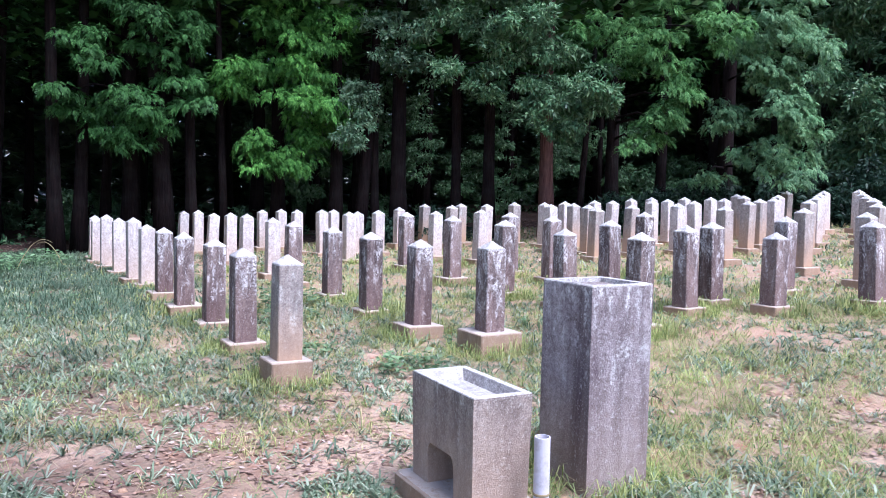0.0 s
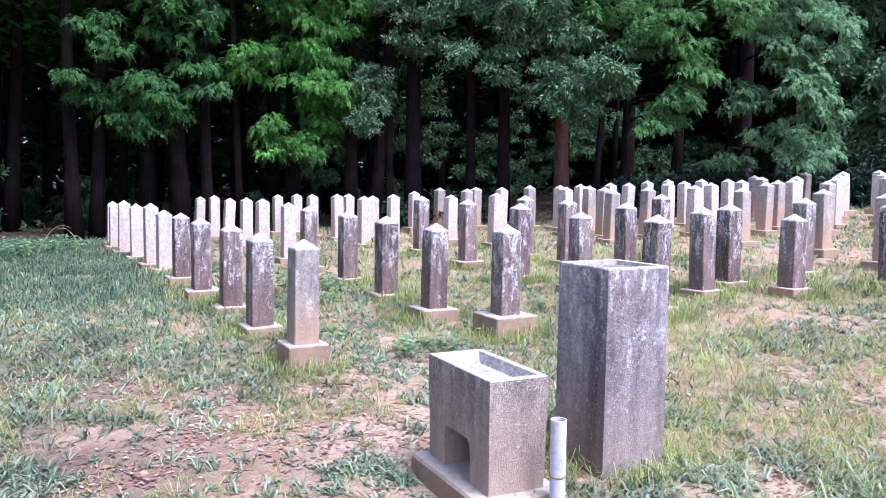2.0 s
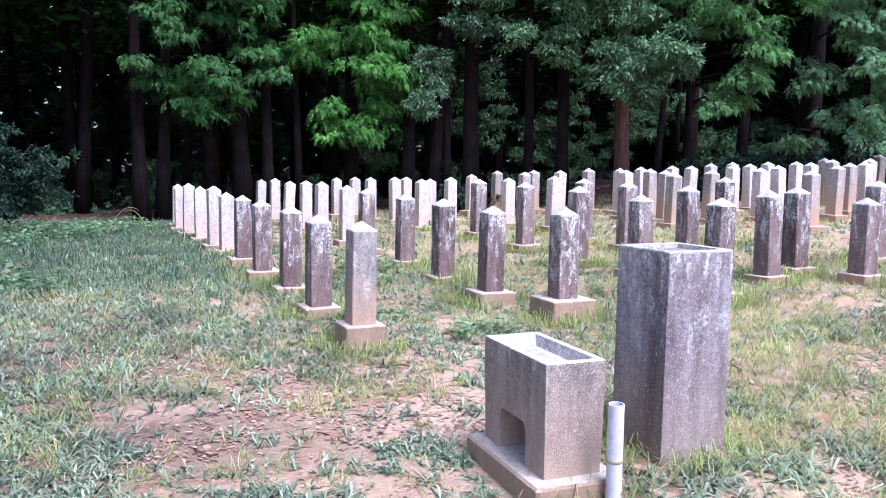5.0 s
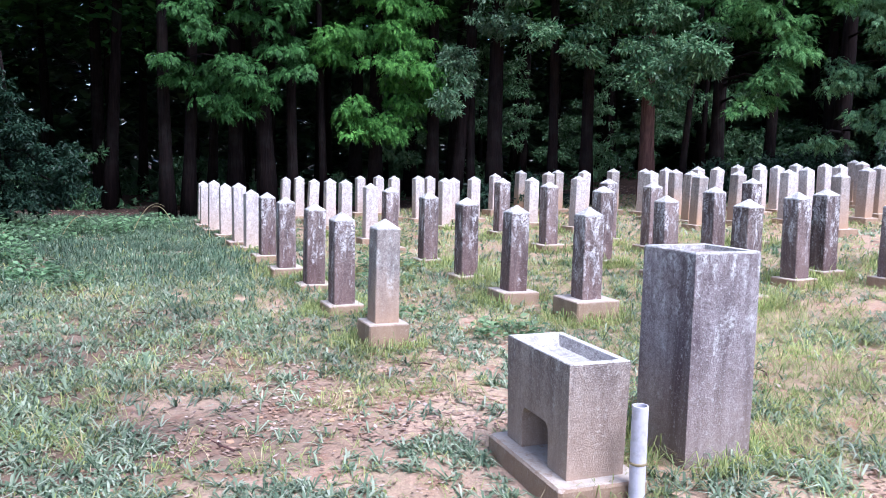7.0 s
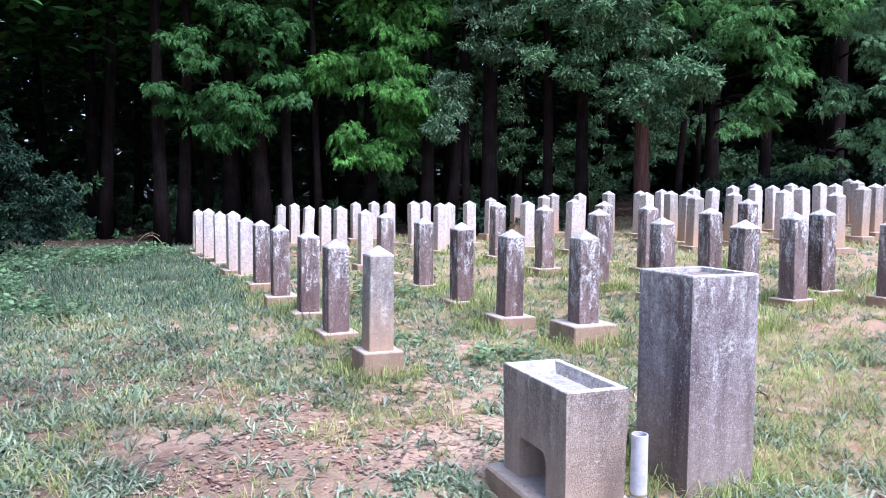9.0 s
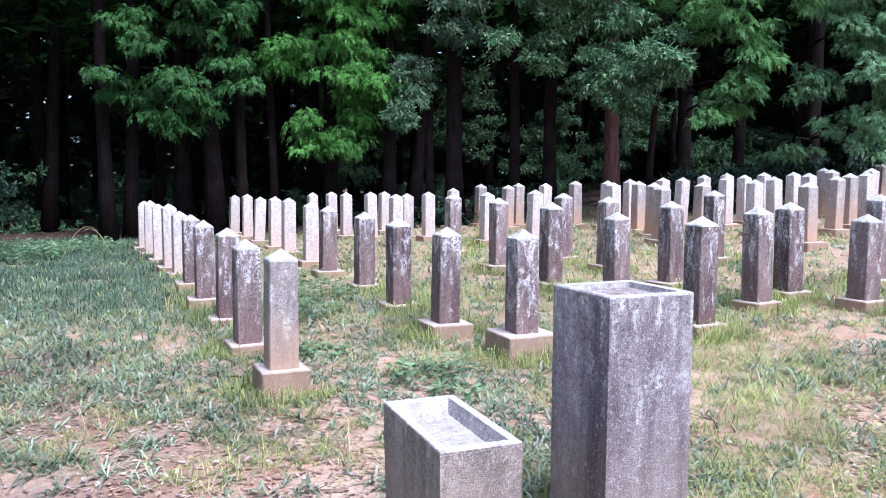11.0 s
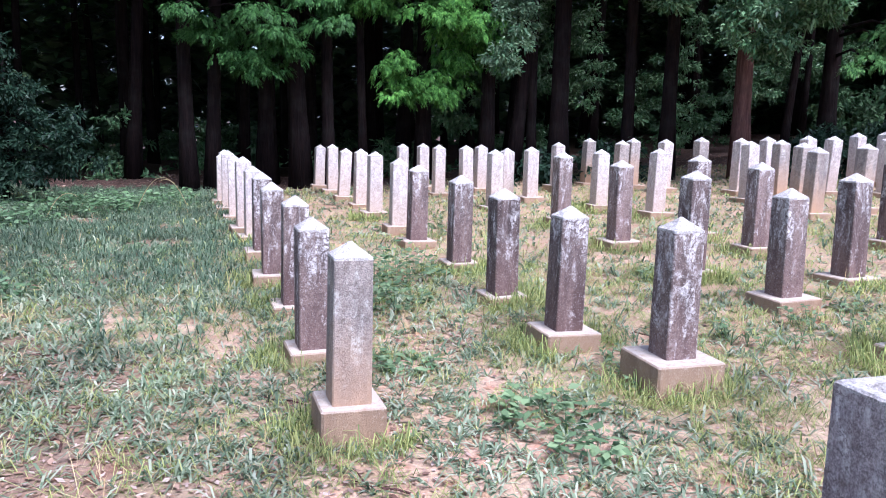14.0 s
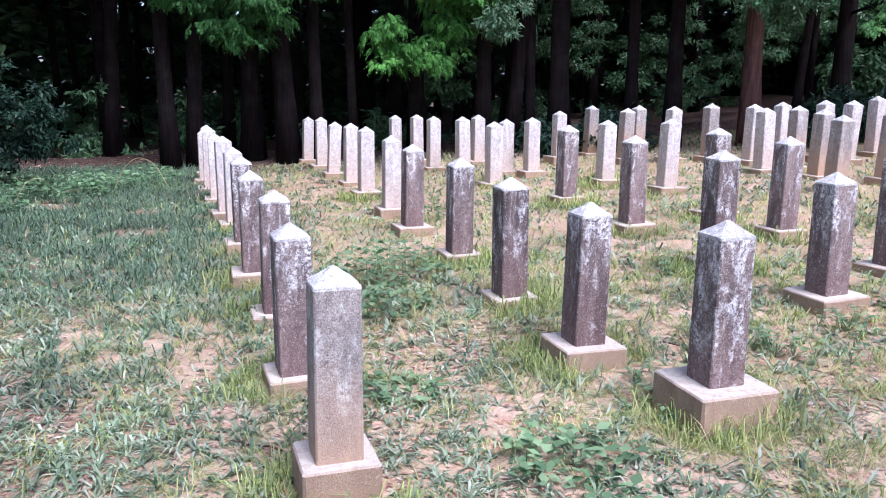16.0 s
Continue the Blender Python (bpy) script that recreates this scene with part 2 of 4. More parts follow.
soil = ground_material()
grass_mat = leaf_material("grass", [(0.13, 0.19, 0.065), (0.26, 0.32, 0.1), (0.44, 0.46, 0.18), (0.19, 0.26, 0.11)])
sasa_mat = leaf_material("bamboo_grass", [(0.09, 0.14, 0.085), (0.17, 0.235, 0.145), (0.255, 0.32, 0.205), (0.43, 0.48, 0.36)])
# blue-green bank grass, coloured darker to hold the shade of the wood
bank_shade_mat = leaf_material("bank_grass", [(0.06, 0.11, 0.068), (0.1, 0.165, 0.1), (0.15, 0.22, 0.14), (0.22, 0.29, 0.2)])
weed_light = leaf_material("light_weed_leaf", [(0.08, 0.16, 0.075), (0.14, 0.25, 0.12), (0.23, 0.36, 0.2)])
dry_mat = leaf_material("dry_grass", [(0.42, 0.33, 0.17), (0.5, 0.42, 0.25), (0.36, 0.25, 0.13)], 0.8, 0.2)
weed_mat = leaf_material("weed_leaf", [(0.09, 0.16, 0.08), (0.15, 0.24, 0.12), (0.25, 0.36, 0.19)])
litter_mat = leaf_material("fallen_leaf", [(0.24, 0.14, 0.085), (0.4, 0.28, 0.21), (0.14, 0.08, 0.06), (0.55, 0.45, 0.39)], 0.8, 0.1)
hinoki_mat = leaf_material("cypress_leaf", [(0.025, 0.1, 0.018), (0.07, 0.21, 0.038), (0.145, 0.35, 0.07)], 0.6, 0.3)
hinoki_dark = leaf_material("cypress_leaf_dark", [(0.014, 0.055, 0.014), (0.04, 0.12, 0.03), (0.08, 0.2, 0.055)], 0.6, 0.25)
hinoki_mid = leaf_material("cypress_leaf_mid", [(0.04, 0.13, 0.035), (0.09, 0.23, 0.065), (0.18, 0.36, 0.115)], 0.6, 0.3)
cedar_mat = leaf_material("cedar_leaf", [(0.06, 0.16, 0.07), (0.135, 0.28, 0.125), (0.26, 0.42, 0.21)], 0.6, 0.3)
broad_mat = leaf_material("evergreen_leaf", [(0.045, 0.115, 0.05), (0.1, 0.21, 0.095), (0.23, 0.36, 0.19)], 0.33, 0.2)
pale_mat = leaf_material("pale_evergreen_leaf", [(0.04, 0.1, 0.05), (0.09, 0.17, 0.09), (0.19, 0.28, 0.17)], 0.35, 0.25)
# near-black bark: the canopy's shade on the stems is in this colour
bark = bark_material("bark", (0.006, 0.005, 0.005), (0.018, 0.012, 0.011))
bark_red = bark_material("bark_red", (0.06, 0.03, 0.026), (0.16, 0.09, 0.075))


# ---- mesh helpers ----
def np_mesh(name, verts, quads, mat):
    me = bpy.data.meshes.new(name)
    verts, quads = np.ascontiguousarray(verts, np.float32), np.ascontiguousarray(quads, np.int32)
    me.vertices.add(len(verts))
    me.vertices.foreach_set("co", verts.ravel())
    me.loops.add(quads.size)
    me.loops.foreach_set("vertex_index", quads.ravel())
    me.polygons.add(len(quads))
    me.polygons.foreach_set("loop_start", np.arange(0, quads.size, 4, dtype=np.int32))
    me.update(calc_edges=True)
    me.materials.append(mat)
    return me


def part(name, bm, mat, parent=None, label="", smooth=False):
    me = bpy.data.meshes.new(name)
    bmesh.ops.recalc_face_normals(bm, faces=bm.faces)
    if smooth:
        for f in bm.faces:
            f.smooth = True
    bm.to_mesh(me)
    bm.free()
    me.materials.append(mat)
    ob = new(name, me)
    if parent:
        ob.parent = parent
    if label:
        tagged(ob, label)
    return ob


def thing(name, m, label, category, group="", kind=""):
    ob = new(name)
    ob.matrix_world = m
    ob.empty_display_size = 0.1
    return tagged(ob, label, category, group, kind)


def rings(rows, close_top=True, close_bottom=True):
    """Skin rings of equal length into a bmesh."""
    bm = bmesh.new()
    vs = [[bm.verts.new(p) for p in row] for row in rows]
    n = len(rows[0])
    for a, b in zip(vs, vs[1:]):
        for i in range(n):
            bm.faces.new((a[i], a[(i + 1) % n], b[(i + 1) % n], b[i]))
    if close_bottom:
        bm.faces.new(vs[0][::-1])
    if close_top:
        bm.faces.new(vs[-1])
    return bm


def tube(path, radii, sides=10, wob=0.0):
    rows = []
    for i, (p, r) in enumerate(zip(path, radii)):
        p = Vector(p)
        d = (Vector(path[min(i + 1, len(path) - 1)]) - Vector(path[max(i - 1, 0)])).normalized()
        a = d.cross(Vector((0.31, 0.95, 0.05))).normalized()
        b = d.cross(a)
        rows.append([p + (a * math.cos(t) + b * math.sin(t)) * r * (1 + wob * random.uniform(-1, 1)) for t in (2 * math.pi * k / sides for k in range(sides))])
    return rings(rows)


def square(w, d, z, c=0.012, dx=0.0, dy=0.0):
    """A chamfered rectangle of eight points."""
    a, b = w / 2, d / 2
    pts = [(-a + c, -b), (a - c, -b), (a, -b + c), (a, b - c), (a - c, b), (-a + c, b), (-a, b - c), (-a, -b + c)]
    return [(x + dx, y + dy, z) for x, y in pts]


# ---- ground ----
def graded(lo, hi, fine_lo, fine_hi, step):
    mid = list(np.arange(fine_lo, fine_hi + 1e-6, step))
    out, s, x = [], step, fine_lo
    while x > lo:
        s *= 1.35
        x -= s
        out.insert(0, x)
    far, s, x = [], step, mid[-1]
    while x < hi:
        s *= 1.35
        x += s
        far.append(x)
    return np.array(out + mid + far)


gx, gy = graded(-900, 900, -6, 20, 0.13), graded(-900, 900, 0, 22, 0.13)
X, Y = np.meshgrid(gx, gy)
Zg = ground_z(X.ravel(), Y.ravel())
nx, ny = len(gx), len(gy)
idx = np.arange(nx * ny).reshape(ny, nx)
quads = np.stack([idx[:-1, :-1], idx[:-1, 1:], idx[1:, 1:], idx[1:, :-1]], -1).reshape(-1, 4)
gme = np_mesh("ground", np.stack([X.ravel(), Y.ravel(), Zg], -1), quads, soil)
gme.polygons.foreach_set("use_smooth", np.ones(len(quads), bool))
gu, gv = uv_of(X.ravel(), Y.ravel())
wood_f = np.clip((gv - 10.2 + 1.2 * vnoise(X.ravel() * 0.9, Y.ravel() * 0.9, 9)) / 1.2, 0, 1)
# the left bank's shade, painted in patches with the litter colour
bank_shade = 0.8 * np.clip((-gu + 0.1) / 1.8, 0, 1) * np.clip((gv + 5) / 2, 0, 1) * np.clip((16 + gu) / 4, 0, 1) * np.clip(vnoise(X.ravel() * 1.3, Y.ravel() * 1.3, 10) * 2.4 - 0.5, 0, 1)
wood_f = np.maximum(wood_f, bank_shade)
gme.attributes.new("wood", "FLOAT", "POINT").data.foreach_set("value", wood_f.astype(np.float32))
tagged(new("ground", gme), "bare reddish soil with pebbles, litter under the trees, shade painted on the left bank", "ground", kind="structure")

# ---- grave markers ----
rng = random.Random(4)
MATS = {"d": stone_dark, "m": stone_mid, "p": stone_pale}
SAYS = {"d": "dark weathered square stone grave marker with white lichen", "m": "grey-brown square stone grave marker with pointed top", "p": "pale pinkish square stone grave marker with pointed top"}


def grave_marker(u, v, top=0.88, tone="p", side=0.182, foot=0.34, foot_h=0.12, yaw=0.0):
    x, y = plan(u, v)
    z = float(ground_z(x, y))
    lift = float(slope_z(x, y)) - z
    ob = thing("grave_marker", pose(x, y, z, rng.gauss(0, 0.9), rng.gauss(0, 0.9), YAW + yaw + rng.uniform(-2.5, 2.5)), SAYS[tone], "grave marker", "rows of grave markers")
    fh = foot_h + lift
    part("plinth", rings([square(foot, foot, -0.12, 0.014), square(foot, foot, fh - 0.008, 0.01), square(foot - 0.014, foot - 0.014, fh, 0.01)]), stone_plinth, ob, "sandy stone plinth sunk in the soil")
    ht = top + lift
    sh = ht - side * 0.36
    e = side * rng.uniform(0.965, 0.995)
    rows = [square(side, side, fh - 0.01, 0.007), square(side, side, fh + 0.2, 0.007), square((side + e) / 2, (side + e) / 2, (fh + sh) / 2, 0.007), square(e, e, sh - 0.008, 0.007)]
    part("shaft", rings(rows), MATS[tone], ob)
    cap = [square(e + 0.001, e + 0.001, sh - 0.008, 0.008), square(e * 0.99, e * 0.99, sh + 0.004, 0.01), square(e * 0.5, e * 0.5, sh + (ht - sh) * 0.55, 0.01), square(e * 0.08, e * 0.08, ht, 0.005)]
    part("cap", rings(cap), stone_cap_lit, ob, "low pyramid top painted pale grey as lit from above")
    return ob


PLACES = []


def marker_row(rows, **sizes):
    for u, v, top, tone in rows:
        PLACES.append((u, v))
        near = v < 0.4 and 1 < u < 2.5
        first = abs(u) < 0.3 and v < 0.3
        grave_marker(u, v, top, tone, foot=0.3 if first else 0.395 if near else rng.uniform(0.3, 0.37), foot_h=0.13 if first or near else rng.uniform(0.065, 0.1))


marker_row([(0.00, 0.01, 0.87, "m"), (0.01, 1.08, 0.85, "d"), (0.06, 2.20, 0.86, "d"), (0.03, 3.29, 0.87, "d"), (0.06, 4.49, 0.87, "d"), (0.07, 5.65, 0.86, "p"), (0.03, 6.40, 0.93, "p"), (-0.00, 7.50, 0.89, "p"), (-0.03, 8.70, 0.91, "p"), (-0.06, 9.60, 0.83, "p"), (0.01, 10.60, 0.84, "p")])
marker_row([(1.75, -0.00, 0.87, "d"), (1.53, 0.82, 0.85, "d"), (1.54, 1.82, 0.87, "d"), (1.69, 3.18, 0.86, "d"), (1.65, 4.39, 0.88, "d"), (1.74, 5.46, 0.89, "p"), (1.82, 6.98, 0.90, "p"), (1.87, 8.08, 0.89, "p"), (1.82, 9.13, 0.86, "p"), (1.87, 10.35, 0.88, "p"), (1.80, 11.37, 0.84, "p")])
marker_row([(4.84, -0.43, 0.79, "d"), (3.17, -0.27, 0.88, "d"), (3.34, 0.94, 0.85, "d"), (3.28, 1.94, 0.91, "d"), (3.53, 3.46, 0.90, "d"), (3.71, 5.10, 0.90, "d"), (3.52, 6.78, 0.87, "p"), (3.63, 8.22, 0.87, "p"), (3.40, 8.94, 0.86, "p"), (3.43, 9.92, 0.85, "p"), (3.17, 10.33, 0.84, "p")])
marker_row([(4.16, 0.07, 0.88, "d"), (4.70, 0.21, 0.88, "d"), (4.29, 1.29, 0.88, "d"), (4.50, 2.60, 0.88, "d"), (4.53, 3.55, 0.90, "d"), (5.10, 5.16, 0.88, "p"), (4.76, 6.01, 0.85, "p"), (4.35, 7.35, 0.85, "p"), (4.08, 7.65, 0.83, "p"), (4.21, 9.09, 0.83, "p")])
marker_row([(5.69, -0.93, 0.88, "d"), (7.02, -0.07, 0.88, "m"), (5.87, 0.19, 0.88, "d"), (5.84, 2.27, 0.88, "d"), (6.52, 4.00, 0.88, "m"), (7.12, 4.86, 0.88, "m"), (6.99, 5.68, 0.88, "p"), (6.69, 7.33, 0.87, "p"), (6.15, 7.76, 0.86, "m"), (6.57, 8.07, 0.87, "m"), (5.48, 8.68, 0.83, "p"), (6.25, 9.01, 0.86, "m")])
marker_row([(7.53, 1.07, 0.88, "m"), (7.59, 2.38, 0.88, "m"), (8.11, 3.76, 0.88, "p"), (7.35, 4.07, 0.88, "m"), (7.44, 5.59, 0.88, "m"), (8.52, 5.78, 0.88, "p"), (8.45, 6.11, 0.88, "p"), (7.93, 6.41, 0.88, "p"), (7.44, 6.45, 0.88, "p"), (7.26, 7.16, 0.88, "m")])
marker_row([(9.11, 1.03, 0.88, "m"), (9.72, 2.48, 0.88, "m"), (9.09, 3.15, 0.88, "m"), (9.77, 3.42, 0.88, "m"), (8.86, 4.03, 0.88, "p"), (9.86, 4.24, 0.88, "p"), (8.87, 5.06, 0.88, "p"), (9.32, 5.08, 0.88, "p"), (9.88, 6.03, 0.88, "p"), (9.39, 6.10, 0.88, "p")])
marker_row([(10.42, 1.80, 0.88, "m"), (10.82, 3.05, 0.88, "p"), (10.18, 3.43, 0.88, "p"), (10.93, 4.63, 0.88, "m"), (10.15, 4.78, 0.88, "p"), (10.07, 5.36, 0.88, "p")])
marker_row([(11.32, 2.44, 0.88, "m"), (12.35, 3.13, 0.88, "p"), (11.86, 3.67, 0.88, "p"), (13.51, 3.88, 0.88, "p"), (11.25, 4.14, 0.88, "p"), (13.02, 4.30, 0.88, "p"), (12.81, 5.05, 0.88, "m"), (11.48, 5.25, 0.88, "m")])



# ---- large stand stone, incense stone and pipe ----
def ring_sq(w, d, z, n=8, cx=0.0, cy=0.0, round_to=0.0):
    """A square outline of 4 * n points, blended towards a circle."""
    out = []
    for k in range(4 * n):
        t = 2 * math.pi * (k + 0.0) / (4 * n) + math.pi / 4
        c, s = math.cos(t), math.sin(t)
        m = max(abs(c), abs(s))
        q = (c / m * (1 - round_to) + c * round_to, s / m * (1 - round_to) + s * round_to)
        out.append((cx + q[0] * w / 2, cy + q[1] * d / 2, z))
    return out


mx0, my0 = 2.397, 3.128
mz = float(ground_z(mx0, my0))
pillar = thing("stone_stand", pose(mx0, my0, mz, 0, 0, 7.5), "large grey concrete pillar with a shallow recessed top", "stone pillar")
W, D, H = 0.375, 0.375, 0.886 - mz
part("body", rings([ring_sq(W, D, -0.1), ring_sq(W, D, H - 0.012)], close_top=False), concrete, pillar)
part("rim", rings([ring_sq(W, D, H - 0.014), ring_sq(W - 0.001, D - 0.001, H - 0.006), ring_sq(W - 0.012, D - 0.012, H), ring_sq(W - 0.075, D - 0.075, H - 0.002), ring_sq(W - 0.085, D - 0.085, H - 0.028)], False, False), worn_lit_rim, pillar, "worn raised rim, top light painted in")
part("inset", rings([ring_sq(W - 0.05, D - 0.05, H - 0.027), ring_sq(W - 0.1, D - 0.1, H - 0.024), ring_sq(0.085, 0.085, H - 0.024, 8, 0.03, -0.05, 1.0), ring_sq(0.08, 0.08, H - 0.16, 8, 0.03, -0.05, 1.0)], True, False), socket_slab, pillar, "recessed slab with a round socket hole")

sx0, sy0 = 1.672, 3.023
sz = float(ground_z(sx0, sy0))
stand = thing("incense_stone", pose(sx0, sy0, sz, 0, 0, 5.5), "low concrete incense stone with a hollow top and side opening", "incense burner")
W, D, H, B = 0.288, 0.593, 0.452 - sz, -0.035 - sz
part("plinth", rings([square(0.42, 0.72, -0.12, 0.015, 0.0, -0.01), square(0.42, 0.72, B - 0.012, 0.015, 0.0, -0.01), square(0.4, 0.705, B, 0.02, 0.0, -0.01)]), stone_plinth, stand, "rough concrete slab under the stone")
TAPER = 0.02


def side_pt(p, q, r):
    """A point of the tapered block: p across, q along in -1..1, r up from 0 to 1."""
    k = 1 - TAPER * (1 - r) / W * 0.9
    return (p * W / 2 * k, q * D / 2 * (1 - TAPER * (1 - r) / D), B - 0.003 + (H - B + 0.003) * r)


bm = bmesh.new()
QS, RS = [-1, -0.42, -0.34, 0.38, 0.45, 1], [0, 0.33, 0.4, 1]
grid = [[bm.verts.new(side_pt(-1, q, r)) for q in QS] for r in RS]
for j in range(3):
    for i in range(5):
        if (j == 0 and 1 <= i <= 3) or (j == 1 and i == 2):
            continue
        bm.faces.new((grid[j][i], grid[j][i + 1], grid[j + 1][i + 1], grid[j + 1][i]))
hole = [(0, 1), (1, 1), (2, 2), (2, 3), (1, 4), (0, 4)]
bm.faces.remove([f for f in bm.faces if grid[1][1] in f.verts and grid[2][2] in f.verts][0])
bm.faces.remove([f for f in bm.faces if grid[1][4] in f.verts and grid[2][3] in f.verts][0])
bm.faces.new((grid[1][1], grid[2][2], grid[2][1]))
bm.faces.new((grid[1][4], grid[2][4], grid[2][3]))
rim = [grid[j][i] for j, i in hole]
deep = [bm.verts.new(v.co + Vector((0.2, 0, 0))) for v in rim]
for a, b, c, d in zip(rim, rim[1:], deep[1:], deep):
    bm.faces.new((a, b, c, d))
bm.faces.new(deep)
top = {(p, q): bm.verts.new(side_pt(p, q, 1)) for p in (1,) for q in (-1, 1)}
low = {(p, q): bm.verts.new(side_pt(p, q, 0)) for p in (1,) for q in (-1, 1)}
bm.faces.new([grid[j][0] for j in range(4)] + [top[1, -1], low[1, -1]])
bm.faces.new([grid[j][5] for j in range(4)] + [top[1, 1], low[1, 1]])
bm.faces.new((top[1, -1], top[1, 1], low[1, 1], low[1, -1]))
RIM = 0.035
inner = [(sx * (W / 2 - RIM), sy * (D / 2 - RIM), H) for sx, sy in ((-1, -1), (1, -1), (1, 1), (-1, 1))]
basin = [(sx * (W / 2 - RIM - 0.022), y, H - 0.045) for sx, y in ((-1, RIM + 0.03 - D / 2), (1, RIM + 0.03 - D / 2), (1, D / 2 - RIM - 0.05), (-1, D / 2 - RIM - 0.05))]
part("body", bm, concrete_warm, stand)
edge = [(sx * W / 2, sy * D / 2, H - 0.008) for sx, sy in ((-1, -1), (1, -1), (1, 1), (-1, 1))]
lip = [(x * 0.97, y * 0.985, H + 0.004) for x, y, z in edge]
lipped = [(x, y, z + 0.004) for x, y, z in inner]
part("rim", rings([edge, lip, lipped, [(x * 0.985, y * 0.99, z - 0.01) for x, y, z in lipped]], False, False), bleached_lit, stand, "bleached rim of the hollow, top light painted in")
part("basin", rings([[(x * 0.99, y * 0.995, z - 0.004) for x, y, z in lipped], basin], True, False), worn_lit_rim, stand, "speckled grey hollow floor")

pvc, pnt, pb = material("grey_plastic", 0.45)
pcol = mixc(pnt, ramp(pnt, noise_tex(pnt, pnt.nodes.new("ShaderNodeTexCoord").outputs["Object"], 18, 5, 0.7), grey(0.5, 0.75)), (0.5, 0.48, 0.5), (0.33, 0.3, 0.28))
pnt.links.new(pcol, pb.inputs["Base Color"])
px0, py0 = 1.835, 2.63
pz = float(ground_z(px0, py0))
pipe = thing("pipe", pose(px0, py0, pz, 0.8, -0.6, 0), "upright pale grey plastic pipe open at the top", "pipe")


def circle(r, z, n=32):
    return [(r * math.cos(2 * math.pi * k / n), r * math.sin(2 * math.pi * k / n), z) for k in range(n)]


T = 0.302 - pz
part("tube", rings([circle(0.033, -0.1), circle(0.033, T - 0.003), circle(0.032, T), circle(0.028, T), circle(0.027, -0.05)]), pvc, pipe)
part("band", rings([circle(0.0335, T - 0.245), circle(0.0355, T - 0.242), circle(0.0355, T - 0.236), circle(0.0335, T - 0.233)], False, False), dry_mat, pipe, "brown dirt ring")

# ---- leaves and grass ----
R = np.random.default_rng(11)


def unit(a):
    return a / np.maximum(np.linalg.norm(a, axis=-1, keepdims=True), 1e-9)


def rhombs(p, d, n, length, width, droop=0.0):
    """Leaf quads at p along d, with face normal n."""
    s = unit(np.cross(d, n))
    L, Wd = np.reshape(length, (-1, 1)), np.reshape(width, (-1, 1))
    mid = p + d * L * 0.45 - n * 0 + np.array([0, 0, -1.0]) * L * droop * 0.2
    tip = p + d * L + np.array([0, 0, -1.0]) * L * droop
    v = np.stack([p, mid + s * Wd / 2, tip, mid - s * Wd / 2], 1).reshape(-1, 3)
    return v, np.arange(len(v)).reshape(-1, 4)


def blades(p, d, length, width, bend):
    """Bent grass blades of two quads, from p along d, that sag by bend."""
    side = unit(np.cross(d, np.array([0, 0, 1.0])) + 1e-4)
    L, Wd, B = (np.reshape(a, (-1, 1)) for a in (length, width, bend))
    flat = d * np.array([1, 1, 0])
    m = p + d * L * 0.55
    t = p + d * L * 0.85 + flat * L * 0.35 * B + np.array([0, 0, -1.0]) * L * 0.5 * B
    v = np.stack([p - side * Wd * 0.4, p + side * Wd * 0.4, m + side * Wd / 2, m - side * Wd / 2, t + side * Wd * 0.06, t - side * Wd * 0.06], 1).reshape(-1, 3)
    b = np.arange(len(p))[:, None] * 6
    q = np.stack([b + [0, 1, 2, 3], b + [3, 2, 4, 5]], 1).reshape(-1, 4)
    return v, q


def join(chunks):
    vs, qs, o = [], [], 0
    for v, q in chunks:
        vs.append(v)
        qs.append(q + o)
        o += len(v)
    return np.concatenate(vs), np.concatenate(qs)


def around(n, tilt_lo, tilt_hi):
    """Directions round the vertical, leaning by tilt degrees from upright."""
    a, t = R.uniform(0, 2 * np.pi, n), np.radians(R.uniform(tilt_lo, tilt_hi, n))
    return np.stack([np.cos(a) * np.sin(t), np.sin(a) * np.sin(t), np.cos(t)], -1)


def clear_of_stones(x, y):
    """False where a plinth or pillar stands."""
    ok = np.ones(len(x), bool)
    for (cx, cy, h) in SOLID:
        ok &= (np.abs(x - cx) > h) | (np.abs(y - cy) > h)
    return ok


def scatter(n, dens):
    """Places over the clearing, thinning out with the distance from the walk, kept by the density."""
    a, d = R.uniform(-1.1, 1.3, n), 1.2 + 18.5 * R.random(n) ** 1.35
    x, y = 0.8 + d * np.sin(a), 0.4 + d * np.cos(a)
    u, v = uv_of(x, y)
    keep = (R.random(n) < dens(x, y, u, v)) & clear_of_stones(x, y) & (v < 11.3)
    x, y = x[keep], y[keep]
    return x, y, ground_z(x, y), np.hypot(x - 1.0, y - 1.5)


def patch(x, y):
    return vnoise(x * 0.9, y * 0.9, 21) * 0.4 + vnoise(x * 2.6, y * 2.6, 22) * 0.35 + vnoise(x * 6.5, y * 6.5, 23) * 0.25


def bare(u, v):
    """How worn the ground is: bare in the open foreground, overgrown towards the bank and between the rows."""
    return np.clip(0.53 - 0.035 * (v + 2.0) + 0.012 * np.clip(u - 3, 0, 5), 0.3, 0.535) - 0.24 * np.clip((0.2 - u) / 2.5, 0, 1) * np.clip((v + 2.8) / 3, 0.55, 1) - 0.09 * np.clip((u - 0.3) / 0.8, 0, 1) + 0.12 * np.exp(-((u + 0.9) / 0.7) ** 2 - ((v + 0.8) / 0.8) ** 2)


def d_grass(x, y, u, v):
    return np.clip((patch(x, y) - bare(u, v)) * 7 + 0.3, 0.08, 1) * np.clip(0.75 + 0.25 * u, 0.4, 1.35)


